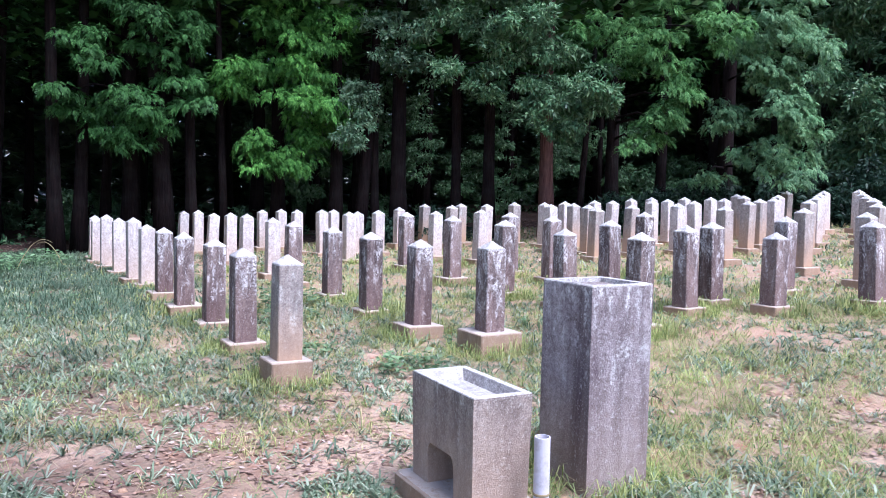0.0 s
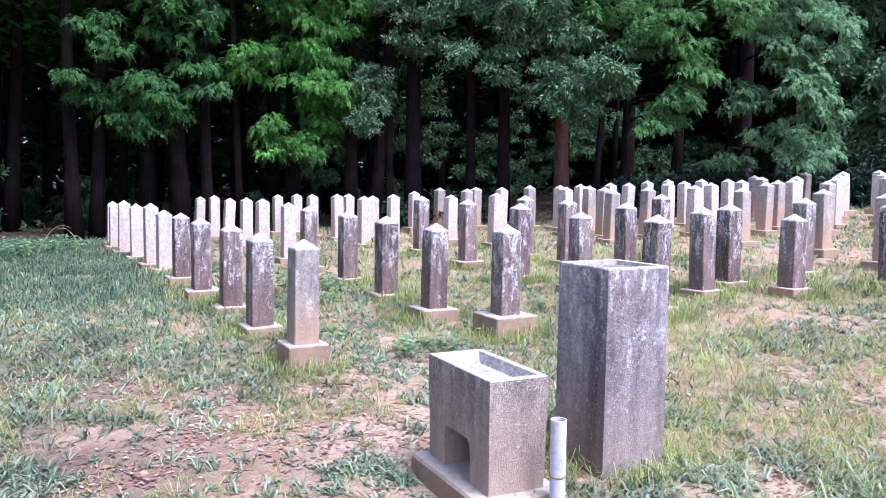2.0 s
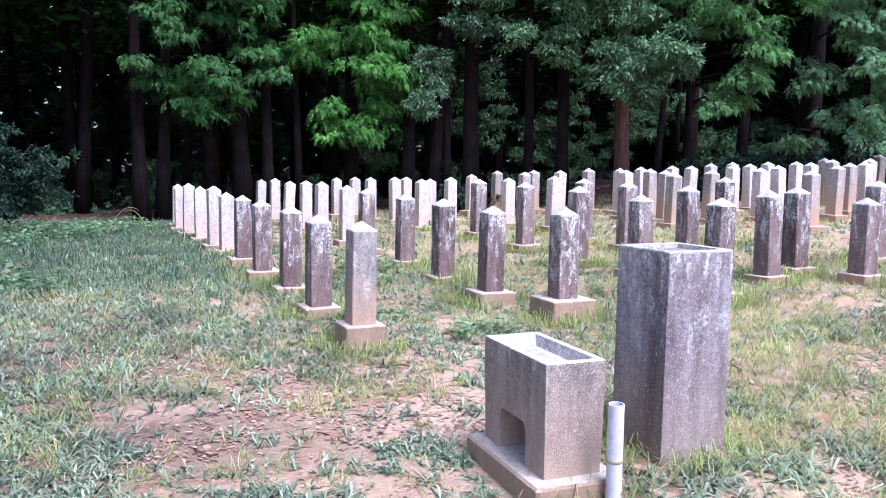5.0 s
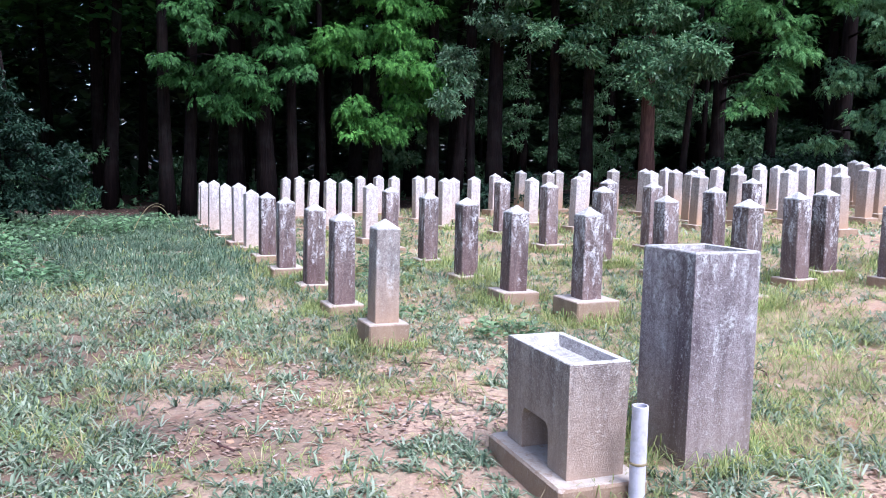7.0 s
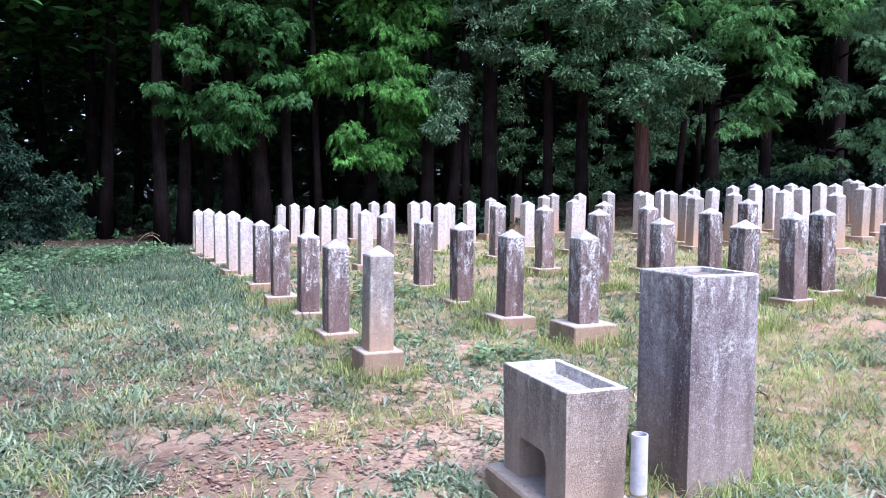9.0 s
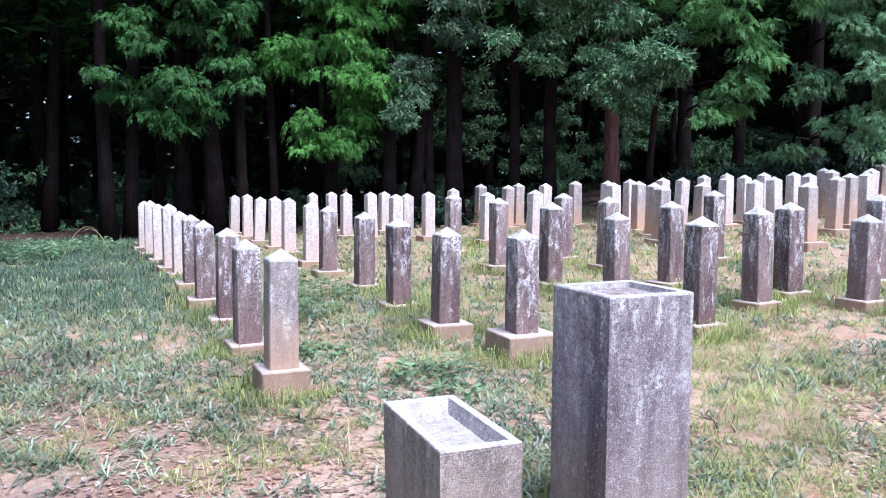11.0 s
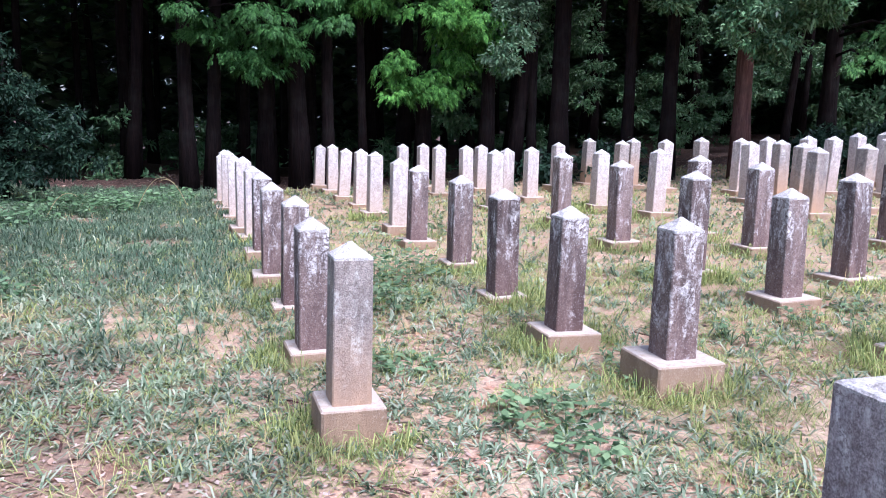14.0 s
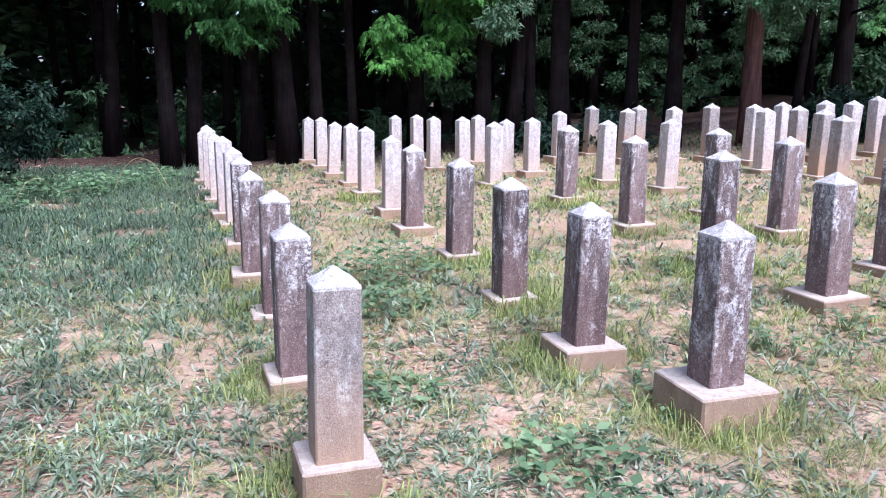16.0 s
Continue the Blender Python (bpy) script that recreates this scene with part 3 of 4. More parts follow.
def d_sasa(x, y, u, v):
    return np.clip((patch(x + 31, y + 17) - bare(u, v)) * 7 + 0.35, 0.08, 1) * np.clip(0.95 - u * 0.2, 0.55, 1.5)


def tufts(sites, per, len_rng, width, tilt, bend, mat, name, label, cat, loose=0.014):
    x, y, z, dist = sites
    k = len(x)
    size = R.uniform(0.55, 1.3, k) * (0.75 + 0.6 * vnoise(x * 0.9, y * 0.9, 33))
    rep = np.repeat(np.arange(k), np.where(dist < 7.5, per, per // 2))
    m = len(rep)
    p = np.stack([x[rep] + R.normal(0, loose, m), y[rep] + R.normal(0, loose, m), z[rep] - 0.004], -1)
    d = around(m, *tilt)
    L = R.uniform(*len_rng, m) * size[rep]
    wide = width * R.uniform(0.7, 1.3, m) * np.clip(dist[rep] / 5, 1, 2.2)
    v, q = blades(p, d, L, wide, R.uniform(*bend, m))
    tagged(new(name, np_mesh(name, v, q, mat)), label, cat, kind="stuff")


def foot_sites(n):
    """Places close round the feet of the markers, where nobody mows."""
    c = np.array([plan(u, v) for u, v in PLACES if -2 < v < 7 and u < 6] + [(mx0, my0), (sx0, sy0)])
    i = R.integers(0, len(c), n)
    a, d = R.uniform(0, 2 * np.pi, n), R.uniform(0.2, 0.36, n)
    x, y = c[i, 0] + d * np.cos(a), c[i, 1] + d * np.sin(a)
    keep = clear_of_stones(x, y) & (vnoise(x * 2.2, y * 2.2, 61) > 0.42)
    x, y = x[keep], y[keep]
    return x, y, ground_z(x, y), np.hypot(x - 1.0, y - 1.5)


SOLID = [(mx0, my0, 0.23), (sx0, sy0, 0.26), (px0, py0, 0.05)] + [(*plan(u, v), 0.16) for u, v in PLACES]
tufts(scatter(46000, d_grass), 8, (0.05, 0.19), 0.0042, (28, 88), (0.4, 1.4), grass_mat, "grass", "fresh yellow-green grass tufts on the soil", "grass")
tufts(scatter(56000, d_sasa), 7, (0.055, 0.155), 0.0105, (32, 80), (0.2, 0.9), sasa_mat, "bamboo_grass", "grey-green lance-leaved dwarf bamboo clumps", "ground plants", loose=0.006)
tufts(scatter(15000, d_grass), 6, (0.08, 0.24), 0.003, (30, 92), (0.1, 0.8), dry_mat, "dry_grass", "straw-coloured dry grass blades", "dry grass")


def bank_sites(n):
    """Places on the shaded bank along the wood, thicker towards the shrubs."""
    u, v = R.uniform(-6.0, 0.9, n), R.uniform(1.0, 12.2, n)
    x, y = O.x + AX.x * u + AY.x * v, O.y + AX.y * u + AY.y * v
    keep = clear_of_stones(x, y) & (vnoise(x * 1.4, y * 1.4, 71) > 0.34) & (R.random(n) < np.clip((v - 1.0) / 5.5, 0.05, 1) * np.clip((0.9 - u) / 1.6, 0, 1))
    x, y = x[keep], y[keep]
    return x, y, ground_z(x, y), np.full(len(x), 7.0)


tufts(bank_sites(19000), 9, (0.07, 0.2), 0.0065, (15, 75), (0.3, 1.2), bank_shade_mat, "bank_grass", "long blue-green grass on the bank by the wood, darkened to look shaded", "grass")


def outer_sites(n):
    """Thin grass all round the clearing, out of the way walked."""
    a, d = R.uniform(0, 2 * np.pi, n), np.sqrt(R.random(n)) * 12
    x, y = 1.0 + d * np.sin(a), 1.0 + d * np.cos(a)
    u, v = uv_of(x, y)
    seen = (np.abs(np.arctan2(x - 0.8, y - 0.4) - 0.1) < 1.15) & (np.hypot(x - 0.8, y - 0.4) > 1.2)
    keep = ~seen & (v < 11) & (R.random(n) < np.clip((patch(x, y) - 0.42) * 5 + 0.3, 0.05, 1))
    x, y = x[keep], y[keep]
    return x, y, ground_z(x, y), np.full(len(x), 8.0)


tufts(outer_sites(26000), 8, (0.06, 0.18), 0.006, (10, 70), (0.2, 1.0), grass_mat, "clearing_grass", "patchy short grass over the rest of the clearing", "grass")
tufts(foot_sites(4200), 9, (0.08, 0.27), 0.0045, (8, 70), (0.3, 1.4), grass_mat, "tall_grass", "longer grass left standing round the stone feet", "grass")


def fallen_leaves(n, span, size):
    x, y = R.uniform(span[0], span[1], n), R.uniform(span[2], span[3], n)
    u, v = uv_of(x, y)
    w = np.clip((v - 9.5) / 1.5, 0, 1)
    keep = (R.random(n) < np.clip(0.15 + 0.75 * (vnoise(x * 1.6, y * 1.6, 41) > 0.6) + w, 0, 1)) & clear_of_stones(x, y)
    x, y = x[keep], y[keep]
    k = len(x)
    p = np.stack([x, y, ground_z(x, y) + R.uniform(0.003, 0.012, k)], -1)
    d, nn = around(k, 70, 95), around(k, 0, 30)
    v, q = rhombs(p, d, nn, R.uniform(0.025, 0.07, k) * size, R.uniform(0.012, 0.03, k) * size, 0.05)
    tagged(new("fallen_leaves", np_mesh("fallen_leaves", v, q, litter_mat)), "dry brown fallen leaves scattered on the soil", "leaf litter", kind="stuff")


fallen_leaves(90000, (-6, 16, 0.6, 20), 1.0)
fallen_leaves(34000, (-3, 5, 1.6, 8.5), 0.75)


def pebbles(n):
    """Small pale stones pressed into the soil."""
    x, y = R.uniform(-2.5, 6.0, n), R.uniform(1.5, 9.0, n)
    ok = clear_of_stones(x, y)
    x, y = x[ok], y[ok]
    k = len(x)
    r = 0.006 + 0.014 * R.random(k) ** 2.5
    c = np.array([(sx, sy, sz) for sz in (-1, 1) for sy in (-1, 1) for sx in (-1, 1)], float)
    c[4:, :2] *= 0.62
    v = c[None] * R.uniform(0.6, 1.2, (k, 8, 3)) * r[:, None, None] * np.array([1.2, 1.0, 0.55])
    v += np.stack([x, y, ground_z(x, y) + r * 0.2], -1)[:, None]
    f = np.array([(0, 1, 5, 4), (1, 3, 7, 5), (3, 2, 6, 7), (2, 0, 4, 6), (4, 5, 7, 6), (0, 2, 3, 1)])
    tagged(new("pebbles", np_mesh("pebbles", v.reshape(-1, 3), (f[None] + 8 * np.arange(k)[:, None, None]).reshape(-1, 4), stone_mid)), "small grey-brown pebbles lying in the soil", "pebbles", kind="stuff")


pebbles(420)


def twig(x, y, turn, length):
    z = float(ground_z(x, y)) + 0.008
    ob = thing("twig", pose(x, y, z, 0, 0, turn), "thin dry grey-brown twig lying on the ground", "twig", "fallen twigs")
    pts = [(length * (t - 0.5), 0.03 * math.sin(5 * t + turn), 0.006 * math.sin(9 * t)) for t in (i / 6 for i in range(7))]
    part("stick", tube(pts, [0.006, 0.0055, 0.005, 0.0045, 0.004, 0.003, 0.002], 6), bark_red, ob)
    part("side_shoot", tube([pts[3], (pts[3][0] + 0.05, 0.06, 0.01), (pts[3][0] + 0.09, 0.08, 0.012)], [0.003, 0.0025, 0.0015], 5), bark_red, ob)


for _ in range(16):
    twig(rng.uniform(-2.2, 3.5), rng.uniform(3.2, 8.0), rng.uniform(0, 360), rng.uniform(0.15, 0.4))


def broad_weeds(n):
    x, y, z, dist = scatter(n, lambda x, y, u, v: np.clip((vnoise(x * 1.3 + 7, y * 1.3, 51) - 0.62) * 4, 0, 1) * np.clip(1.3 - bare(u, v) * 1.4, 0.15, 1) * np.clip((v + 0.3) * 1.5, 0.0, 1))
    k = len(x)
    rep = np.repeat(np.arange(k), 12)
    m = len(rep)
    hgt = R.uniform(0.02, 0.13, m)
    p = np.stack([x[rep] + R.normal(0, 0.035, m), y[rep] + R.normal(0, 0.035, m), z[rep] + hgt], -1)
    d = around(m, 55, 100)
    nn = unit(np.array([0, 0, 1.0]) + R.normal(0, 0.25, (m, 3)))
    v, q = rhombs(p, d, nn, R.uniform(0.025, 0.06, m), R.uniform(0.016, 0.032, m), 0.15)
    st = np.stack([x[rep], y[rep], z[rep]], -1)
    v2, q2 = blades(st, unit(p - st + 1e-5), np.linalg.norm(p - st, axis=1) * 1.15, np.full(m, 0.004), np.zeros(m))
    tagged(new("broadleaf_weeds", np_mesh("broadleaf_weeds", *join([(v, q), (v2, q2)]), weed_mat)), "low broad-leaved green weeds among the grass", "weeds", kind="stuff")


broad_weeds(7000)


def tall_weeds(name, spots, label):
    """Knee-high leafy weeds in loose clumps."""
    chunks = []
    for x, y, r, h, n in spots:
        z = float(ground_z(x, y))
        a, d = R.uniform(0, 2 * np.pi, n), r * np.sqrt(R.random(n))
        p = np.stack([x + d * np.cos(a), y + d * np.sin(a), z + h * R.uniform(0.15, 1.0, n) * (1.1 - 0.6 * d / r)], -1)
        ln = R.uniform(0.03, 0.07, n) * (1.5 if name == "bank_weeds" else 1.2)
        chunks.append(rhombs(p, around(n, 55, 105), around(n, 0, 40), ln, ln * R.uniform(0.55, 0.75, n), 0.2))
        tall = p[::5]
        foot = tall * [1, 1, 0] + np.array([0, 0, z]) + R.normal(0, 0.02, (len(tall), 3)) * [1, 1, 0]
        chunks.append(blades(foot, unit(tall - foot), np.linalg.norm(tall - foot, axis=1) * 1.15, np.full(len(tall), 0.004), np.zeros(len(tall))))
    tagged(new(name, np_mesh(name, *join(chunks), weed_light if name == "bank_weeds" else weed_mat)), label, "weeds", kind="stuff")


tall_weeds("bank_weeds", [(-2.6, 9.9, 0.5, 0.42, 420), (-3.2, 10.9, 0.6, 0.5, 460), (-2.7, 12.2, 0.6, 0.42, 400), (-3.5, 12.4, 0.7, 0.55, 460), (-2.1, 13.6, 0.6, 0.4, 320), (-1.4, 8.3, 0.3, 0.2, 130), (-1.9, 8.9, 0.35, 0.25, 180), (-2.3, 7.6, 0.3, 0.2, 120), (-1.2, 14.6, 0.5, 0.3, 160), (-0.2, 15.4, 0.4, 0.22, 100), (-1.9, 14.3, 0.5, 0.35, 240), (-2.6, 13.6, 0.5, 0.4, 240), (-1.3, 15.3, 0.5, 0.3, 180), (-1.98, 8.68, 0.35, 0.22, 150)], "light green broad-leaved weeds on the bank by the shrubs")
tall_weeds("leafy_weeds", [(1.81, 8.39, 0.45, 0.34, 380), (1.7, 7.5, 0.3, 0.2, 180), (2.22, 5.36, 0.27, 0.15, 150), (2.12, 11.23, 0.25, 0.4, 110), (1.39, 6.22, 0.2, 0.1, 70), (2.3, 4.95, 0.18, 0.12, 70), (2.4, 10.6, 0.2, 0.35, 70), (1.65, 6.2, 0.22, 0.08, 80)], "dark green leafy weeds between the rows")


# ---- trees ----
def clumps(c, r, n, each, spread):
    """Points gathered in clumps over a flattened ellipsoid, with the way out from each clump."""
    k = max(4, n // each)
    w = unit(R.normal(size=(k, 3)))
    mid = np.array(c) + w * (R.uniform(0.25, 1.0, k) ** 0.5)[:, None] * np.array(r) * R.uniform(0.75, 1.15, (k, 1))
    rep = np.repeat(np.arange(k), each)
    w2 = unit(R.normal(size=(len(rep), 3)) * np.array([1, 1, 0.7]) + np.array([0, -0.25, 0.1]))
    size = spread * R.uniform(0.6, 1.3, k)
    return mid[rep] + w2 * (size[rep] * R.uniform(0.3, 1.0, len(rep)))[:, None] * np.array([1.2, 1.0, 0.6]), w2


def cypress_sprays(c, r, n, size=0.12):
    """Shingled pads of flat fan sprays: each pad bows out from its twig and hangs over at the rim."""
    k = max(4, n // 13)
    w = unit(R.normal(size=(k, 3)) + np.array([0, -0.5, 0.0]))
    mid = np.array(c) + w * (R.uniform(0.15, 1.0, k) ** 0.5)[:, None] * np.array(r) * 1.05
    face = R.normal(-np.pi / 2, 0.75, k)
    wide = size * R.uniform(1.0, 2.1, k)
    rep = np.repeat(np.arange(k), 30)
    n = len(rep)
    az = face[rep] + R.normal(0, 1.1, n)
    rad = R.random(n) ** 0.6
    sag = np.radians(5 + 50 * rad + R.normal(0, 20, n))
    flat = np.stack([np.cos(az), np.sin(az), np.zeros(n)], -1)
    p = mid[rep] + flat * (rad * wide[rep])[:, None] + np.array([0, 0, 1.0]) * (wide[rep] * (0.25 - 0.55 * rad ** 2) + R.normal(0, 0.03, n))[:, None]
    out = flat * np.cos(sag)[:, None] - np.array([0, 0, 1.0]) * np.sin(sag)[:, None]
    nn = unit(flat * np.sin(sag)[:, None] + np.array([0, 0, 1.0]) * np.cos(sag)[:, None] + R.normal(0, 0.4, (n, 3)))
    nn = unit(nn - out * (nn * out).sum(-1, keepdims=True))
    lat = np.cross(out, nn)
    L = size * R.uniform(0.65, 1.2, n)[:, None]
    chunks = []
    for q in range(9):
        f = 0.04 + 0.1 * q
        sg = (-1) ** q if q < 8 else 0
        base = p + out * L * f + np.array([0, 0, -1.0]) * L * 0.3 * f * f
        d = unit(out * 0.75 + lat * sg * 0.75 + np.array([0, 0, -0.12]))
        ln = (0.52 - 0.04 * q if q < 8 else 0.32) * L[:, 0] * R.uniform(0.75, 1.25, n)
        chunks.append(rhombs(base, d, nn, ln, ln * 0.4, 0.22))
    return join(chunks)


def leaf_sprigs(c, r, n, size=0.1):
    """Twigs with whorls of long evergreen leaves."""
    p, w = clumps(c, r, n, 14, 1.7 * size)
    n = len(p)
    chunks = []
    for k in range(8):
        d = unit(w * 0.6 + R.normal(0, 0.55, (n, 3)) + np.array([0, -0.2, -0.2]))
        nn = unit(np.array([0, -0.4, 0.9]) + R.normal(0, 0.45, (n, 3)))
        ln = size * R.uniform(0.6, 1.25, n)
        chunks.append(rhombs(p + R.normal(0, size * 0.3, (n, 3)), d, nn, ln, ln * 0.36, 0.15))
    return join(chunks)


def canopy_leaves(c, r, n, size):
    """Loose leaves filling a high crown evenly."""
    w = unit(R.normal(size=(n, 3))) * (R.random((n, 1)) ** 0.4)
    p = np.array(c) + w * np.array(r)
    return join([rhombs(p + R.normal(0, 0.35, (n, 3)), around(n, 50, 120), around(n, 0, 55), size * R.uniform(0.6, 1.3, n), size * 0.5 * R.uniform(0.7, 1.2, n), 0.1) for k in range(8)])


# evergreen leaf darkened so that sunlit shrubs look shaded by the canopy
broad_shaded = leaf_material("shaded_leaf", [(0.008, 0.024, 0.015), (0.018, 0.042, 0.026), (0.035, 0.07, 0.042)], 0.45, 0.2)


def tree(name, x, y, radius, height, boughs, maker, mat, label, per=540, size=0.165, lean=(0, 0), bark_m=None, crown_z=5.0, crown_r=2.0, top_n=260, follow=False):
    z = float(ground_z(x, y)) - 0.1
    ob = thing(name, pose(x, y, z), label, "tree")
    n = 9
    wob = rng.uniform(0, 6)
    path = [(lean[0] * t + 0.05 * math.sin(wob + 5 * t), lean[1] * t + 0.05 * math.cos(wob + 4 * t), height * t) for t in (k / (n - 1) for k in range(n))]
    radii = [radius * (1.35 if k == 0 else 1.0) * (1 - 0.7 * k / (n - 1)) for k in range(n)]
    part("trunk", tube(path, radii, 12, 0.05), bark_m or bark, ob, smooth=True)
    chunks = []
    for bx, by, bz, rx, rz in boughs:
        c = (bx - x, by - y, bz - z + (float(rise(bx, by)) if follow else 0.0))
        chunks.append(maker(c, (rx, rx * 0.8, rz), int(per * (rx * rz) / 0.6) + 30, size))
        t = min(0.95, max(0.1, (c[2] + 0.3) / height))
        st = Vector((lean[0] * t, lean[1] * t, height * t))
        e = Vector(c)
        midp = (st + e) / 2 + Vector((0, 0, 0.15))
        part("branch", tube([st, midp, e], [0.035, 0.022, 0.008], 6), bark, ob, smooth=True)
    if top_n:
        chunks.append(canopy_leaves((lean[0], lean[1], crown_z + (height - crown_z) * 0.5), (crown_r, crown_r, (height - crown_z) * 0.55), top_n, 0.38))
    me = np_mesh("crown", *join(chunks), mat)
    cr = new("crown", me)
    cr.parent = ob
    return ob


LEFT_BOUGHS = [(-1.12, 16.18, 3.21, 0.32, 0.15), (-0.61, 16.82, 2.95, 0.67, 0.20), (0.26, 16.13, 3.12, 0.68, 0.33), (0.03, 16.48, 2.47, 0.62, 0.28), (0.53, 16.48, 2.79, 0.45, 0.34), (-0.48, 16.11, 3.85, 0.43, 0.24), (0.47, 16.36, 4.12, 0.47, 0.20), (0.41, 16.13, 4.73, 0.49, 0.27), (1.26, 16.34, 4.63, 0.51, 0.45), (-0.68, 16.22, 4.28, 0.43, 0.27), (1.19, 16.46, 3.66, 0.57, 0.37), (1.31, 16.21, 3.19, 0.40, 0.17), (-0.24, 16.71, 5.33, 0.67, 0.33), (1.01, 16.23, 5.46, 0.67, 0.33)]
BRIGHT_BOUGHS = [(3.23, 16.76, 5.06, 0.79, 0.34), (4.30, 16.42, 5.17, 0.61, 0.36), (2.23, 16.43, 3.88, 0.53, 0.35), (3.27, 16.52, 4.14, 0.84, 0.36), (3.67, 16.44, 3.84, 0.60, 0.42), (2.27, 16.79, 3.63, 0.54, 0.21), (3.38, 16.26, 3.32, 0.89, 0.33), (4.14, 16.34, 3.29, 0.67, 0.34), (3.98, 16.74, 2.75, 0.74, 0.31), (2.60, 16.26, 2.49, 0.35, 0.29), (2.69, 16.37, 2.10, 0.53, 0.21), (3.27, 16.52, 2.21, 0.54, 0.30), (3.38, 16.25, 1.93, 0.30, 0.14), (3.74, 16.43, 4.65, 0.72, 0.36), (3.44, 16.13, 5.72, 0.94, 0.35)]
PALE_BOUGHS = [(5.58, 15.53, 4.31, 0.72, 0.30), (5.64, 15.26, 4.83, 0.53, 0.21), (4.70, 15.93, 3.36, 0.46, 0.66), (4.39, 15.39, 2.66, 0.37, 0.35), (5.17, 15.78, 5.12, 0.48, 0.30), (5.92, 15.41, 5.70, 0.71, 0.36)]
BROAD_BOUGHS = [(6.56, 14.95, 5.08, 0.70, 0.35), (6.19, 14.84, 4.10, 0.35, 0.29), (7.15, 14.82, 3.85, 0.59, 0.42), (7.62, 14.07, 5.00, 0.69, 0.40), (8.32, 13.82, 3.18, 0.69, 0.48), (8.14, 14.33, 3.70, 0.71, 0.41), (8.39, 13.78, 2.87, 0.46, 0.25), (8.89, 13.19, 3.67, 0.56, 0.45), (9.03, 13.53, 3.30, 0.35, 0.17), (7.43, 14.69, 4.53, 0.71, 0.35), (8.43, 14.30, 4.43, 0.71, 0.41), (7.20, 14.79, 5.80, 1.06, 0.35)]
HANG_BOUGHS = [(9.30, 13.89, 5.04, 0.70, 0.35), (9.77, 12.85, 4.65, 0.67, 0.39), (11.02, 12.46, 4.91, 0.67, 0.45), (10.44, 12.94, 3.90, 0.57, 0.52), (10.28, 12.61, 3.46, 0.50, 0.34), (10.17, 13.29, 2.92, 0.58, 0.29), (9.59, 12.98, 2.56, 0.28, 0.14), (10.14, 12.87, 3.04, 0.46, 0.25), (9.75, 13.59, 4.36, 0.58, 0.35), (9.91, 12.75, 5.60, 1.00, 0.33)]
CEDAR_BOUGHS = [(12.72, 12.51, 5.01, 0.82, 0.47), (12.30, 12.43, 4.03, 0.46, 0.52), (13.05, 12.00, 4.48, 0.57, 0.57), (11.88, 13.13, 3.39, 0.42, 0.42), (12.06, 12.97, 3.15, 0.30, 0.12), (12.59, 11.97, 3.38, 0.57, 0.46), (12.62, 12.45, 2.42, 0.82, 0.41), (12.83, 11.89, 3.01, 0.46, 0.34), (11.86, 13.62, 1.96, 0.62, 0.12), (12.63, 11.93, 2.00, 0.57, 0.23), (12.34, 13.04, 4.77, 0.48, 0.42), (12.70, 12.53, 5.86, 1.05, 0.35)]
CORNER_BOUGHS = [(18.49, 15.30, 6.04, 0.53, 0.60), (18.29, 15.36, 4.12, 0.76, 0.83), (17.74, 15.27, 2.56, 0.90, 0.60), (18.52, 15.09, 2.08, 0.68, 0.38), (17.52, 15.52, 4.66, 0.60, 0.60), (19.10, 14.17, 4.87, 1.02, 1.31), (18.78, 13.79, 2.67, 1.00, 0.72), (18.00, 15.69, 6.37, 0.76, 0.61), (18.13, 14.82, 7.06, 1.32, 0.58)]
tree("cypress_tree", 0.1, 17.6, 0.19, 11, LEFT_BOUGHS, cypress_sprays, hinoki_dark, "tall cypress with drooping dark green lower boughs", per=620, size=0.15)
tree("cypress_tree", 3.3, 17.7, 0.17, 11, BRIGHT_BOUGHS, cypress_sprays, hinoki_mat, "cypress with bright green fan-shaped sprays at the wood's edge", per=620, size=0.15)
tree("evergreen_tree", 5.3, 16.7, 0.1, 9, PALE_BOUGHS, leaf_sprigs, pale_mat, "slender evergreen with pale grey-green lance leaves", per=620, size=0.1)
tree("evergreen_tree", 8.9, 15.3, 0.17, 11, BROAD_BOUGHS, leaf_sprigs, broad_mat, "broad-leaved evergreen with reddish trunk and glossy leaves", per=640, size=0.115, bark_m=bark_red)
tree("cypress_tree", 10.6, 15.2, 0.17, 11, HANG_BOUGHS, cypress_sprays, hinoki_mid, "cypress with long hanging green boughs", per=620, size=0.125)
tree("cedar_tree", 13.3, 14.6, 0.2, 12, CEDAR_BOUGHS, cypress_sprays, cedar_mat, "cedar with pale grey-green drooping foliage", per=620, size=0.135)
tree("evergreen_tree", 18.9, 16.8, 0.2, 11, CORNER_BOUGHS, leaf_sprigs, broad_mat, "dark broad-leaved evergreen at the clearing's far corner", per=420, size=0.17)
SHRUB_BOUGHS = [(-3.61, 14.70, 1.73, 0.69, 0.44), (-3.10, 14.83, 1.11, 0.65, 0.45), (-3.79, 14.65, 0.80, 0.59, 0.44), (-2.71, 14.91, 0.71, 0.41, 0.29), (-3.84, 14.64, 2.44, 0.44, 0.39), (-4.58, 14.41, 1.50, 0.66, 0.76), (-3.38, 14.76, 0.45, 0.60, 0.25)]
tree("evergreen_shrub", -3.8, 15.2, 0.08, 3.2, SHRUB_BOUGHS, leaf_sprigs, broad_shaded, "leafy evergreen shrub beside the overgrown bank, shade painted into its leaves", per=620, size=0.095, top_n=0)

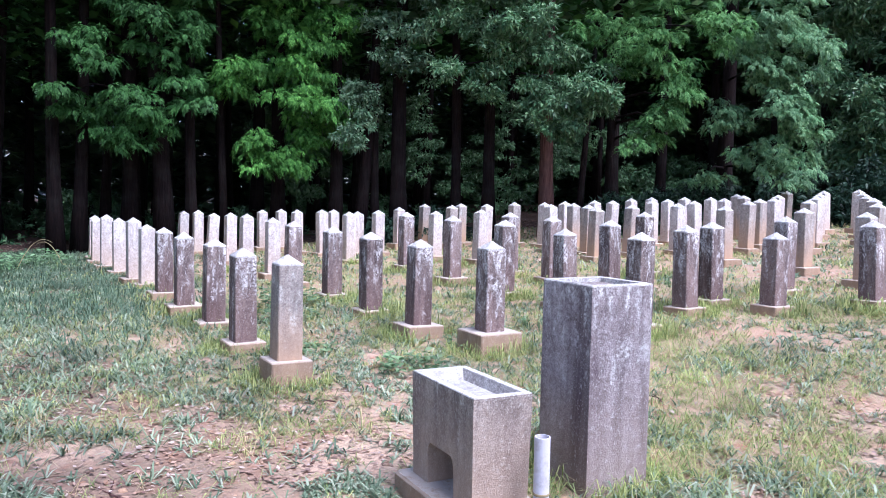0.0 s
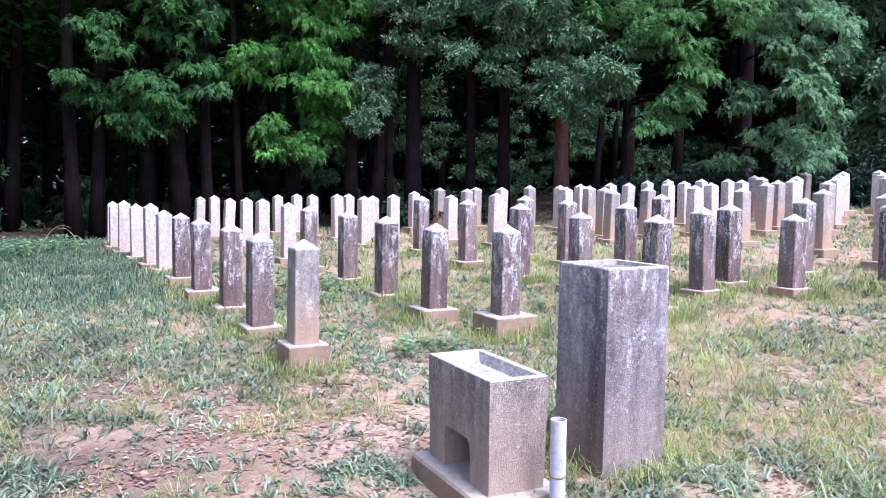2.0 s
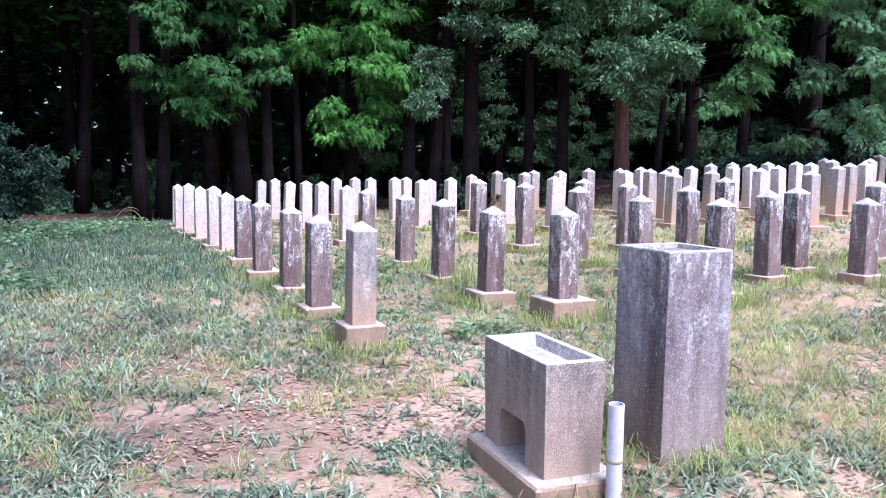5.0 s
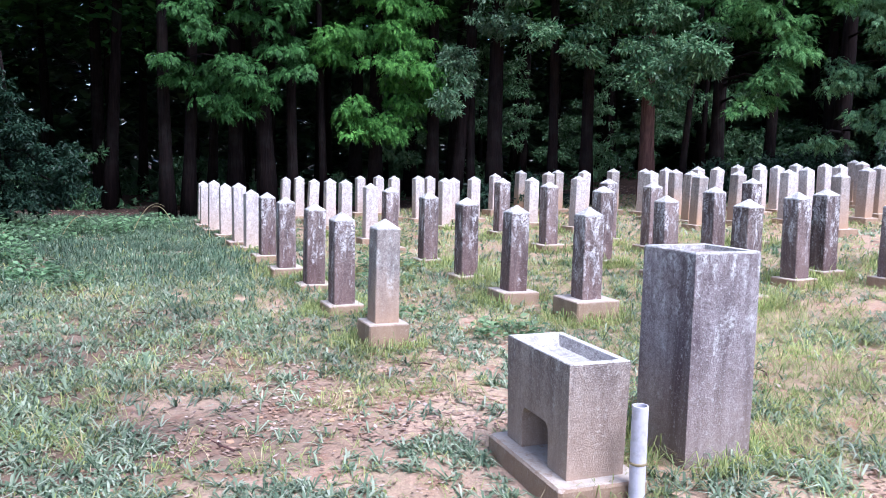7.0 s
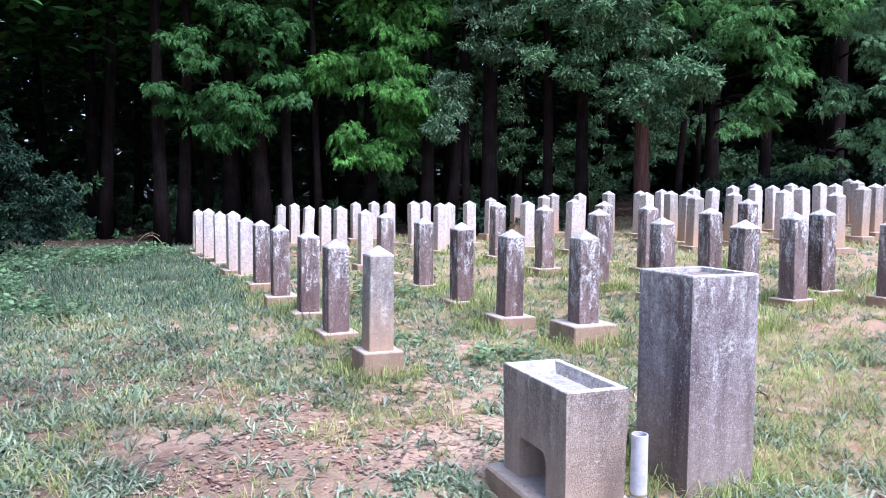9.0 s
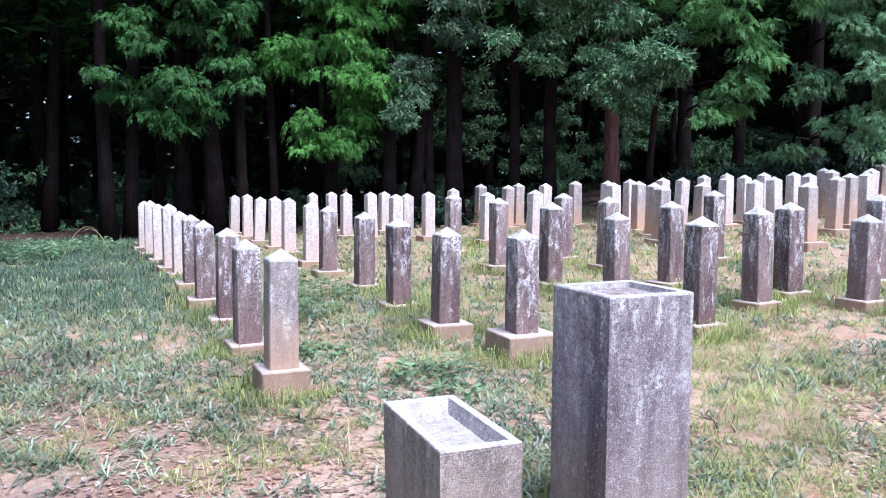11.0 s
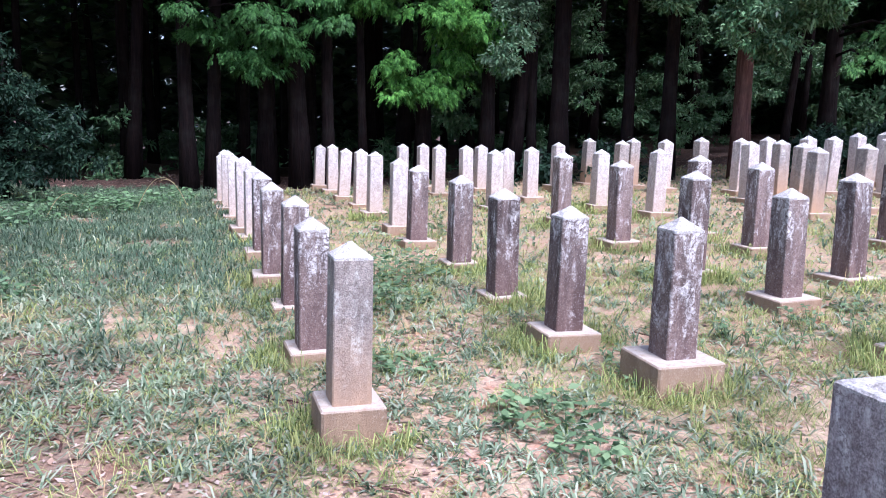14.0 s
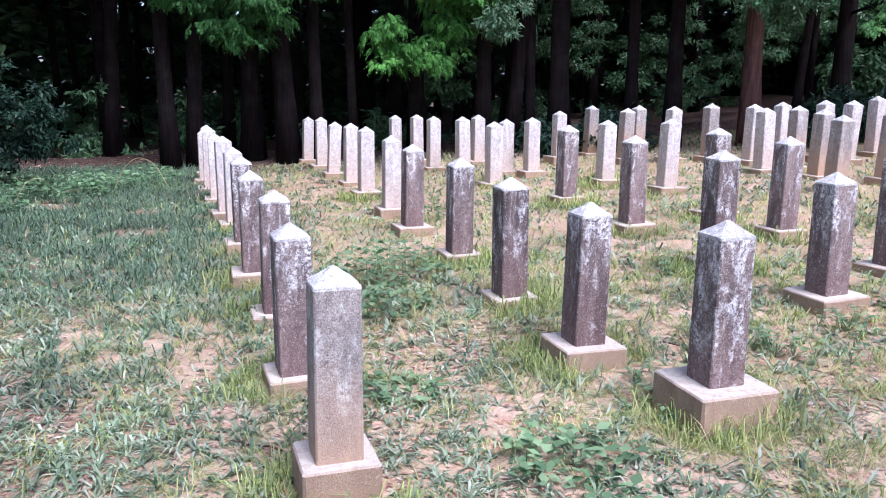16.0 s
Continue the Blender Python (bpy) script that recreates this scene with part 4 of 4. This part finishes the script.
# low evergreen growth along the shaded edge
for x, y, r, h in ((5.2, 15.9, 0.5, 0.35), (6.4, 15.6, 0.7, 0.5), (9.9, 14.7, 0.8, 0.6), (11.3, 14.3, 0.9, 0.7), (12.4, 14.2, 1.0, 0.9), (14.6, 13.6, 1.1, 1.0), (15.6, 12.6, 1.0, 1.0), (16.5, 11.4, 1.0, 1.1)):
    tree("evergreen_shrub", x, y, 0.03, h * 1.6, [(x, y - 0.1, h * 0.9, r, h * 0.8), (x + 0.4 * r, y + 0.3, h * 1.5, r * 0.7, h * 0.5)], leaf_sprigs, broad_shaded, "low evergreen bush at the edge of the wood, leaves darkened as shaded", per=300, size=0.14, top_n=0, follow=True)

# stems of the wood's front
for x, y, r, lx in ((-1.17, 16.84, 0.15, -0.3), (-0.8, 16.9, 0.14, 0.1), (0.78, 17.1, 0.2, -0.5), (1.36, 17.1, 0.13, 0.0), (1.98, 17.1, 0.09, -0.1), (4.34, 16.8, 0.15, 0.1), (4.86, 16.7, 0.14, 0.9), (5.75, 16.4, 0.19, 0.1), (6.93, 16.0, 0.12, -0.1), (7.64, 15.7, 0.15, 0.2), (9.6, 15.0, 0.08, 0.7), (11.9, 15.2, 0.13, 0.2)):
    tree("cypress_tree", x, y, r, rng.uniform(9.5, 12), [], cypress_sprays, hinoki_dark, "bare-stemmed cypress in the wood, its shade painted into the bark", size=0.35, lean=(lx, 0.2), crown_z=5.4, crown_r=2.0, top_n=230)

# the wood behind
spots = []
while len(spots) < 95:
    u, v = rng.uniform(-13, 30), rng.uniform(12.6, 25) if 12 < len(spots) < 80 else rng.uniform(2, 22)
    x, y = plan(u, v)
    # the first thirteen stand out of view on the left, added to block skylight
    if len(spots) >= 80 and u < 19 or len(spots) <= 12 and not (u < -5.2 and 3.0 < v < 13):
        continue
    if all((x - a) ** 2 + (y - b) ** 2 > 1.9 for a, b in spots):
        spots.append((x, y))
        tree("cypress_tree", x, y, rng.uniform(0.09, 0.2), rng.uniform(9.5, 12), [], cypress_sprays, hinoki_dark, "bare-stemmed cypress in the wood, its shade painted into the bark", size=0.5, lean=(rng.uniform(-0.5, 0.5), rng.uniform(-0.3, 0.3)), crown_z=4.6, crown_r=2.6, top_n=220)


def far_woods():
    chunks = []
    for k in range(70):
        x, y = plan(-18 + k * 0.68, 26.5 + rng.uniform(-0.6, 0.6))
        chunks.append(canopy_leaves((x, y, 3.5), (1.3, 0.9, 6.0), 84, 0.83))
    for k in range(44):
        x, y = plan(26 + rng.uniform(-1.5, 1.5), -2 + k * 0.68)
        chunks.append(canopy_leaves((x, y, 3.5), (1.2, 1.2, 6.0), 90, 0.85))
    for k in range(30):
        x, y = plan(-12.5 + rng.uniform(-0.8, 0.8), 6 + k * 0.7)
        chunks.append(canopy_leaves((x, y, 3.5), (1.2, 1.2, 6.0), 90, 0.85))
    for k in range(34):
        x, y = plan(rng.uniform(17.5, 23), rng.uniform(1, 14))
        chunks.append(leaf_sprigs((x, y, rng.uniform(0.8, 4.5)), (1.1, 1.1, 0.9), 220, 0.2))
    for k in range(80):
        x, y = plan(4.5 + 15 * rng.random(), rng.uniform(12.2, 17.5))
        chunks.append(leaf_sprigs((x, y, rng.uniform(0.6, 4.6)), (rng.uniform(0.5, 1.1), 0.5, rng.uniform(0.3, 0.8)), 90, 0.12))
    for k in range(90):
        x, y = plan(rng.uniform(-12, 22), rng.uniform(13, 24))
        chunks.append(leaf_sprigs((x, y, rng.uniform(0.2, 0.9)), (rng.uniform(0.5, 1.2), 0.6, rng.uniform(0.4, 1.0)), 60, 0.16))
    tagged(new("far_woods", np_mesh("far_woods", *join(chunks), broad_mat)), "dense dark undergrowth and leaves deep in the wood", "woods", kind="stuff")


far_woods()


def arching_stem(x, y, reach, h):
    """A dry stem that bows over to one side."""
    z = float(ground_z(x, y))
    pts = [(reach * t, -0.1 * t, h * (1.9 * t - 1.25 * t * t)) for t in (k / 10 for k in range(11))]
    ob = thing("dry_stem", pose(x, y, z), "thin arching straw-coloured dry plant stem", "plant stem")
    part("stem", tube(pts, [0.007 - 0.0005 * k for k in range(11)], 6), dry_mat, ob, smooth=True)


arching_stem(-1.55, 13.9, 0.55, 0.75)
arching_stem(-0.9, 14.5, -0.4, 0.6)
arching_stem(-2.4, 12.6, 0.45, 0.55)
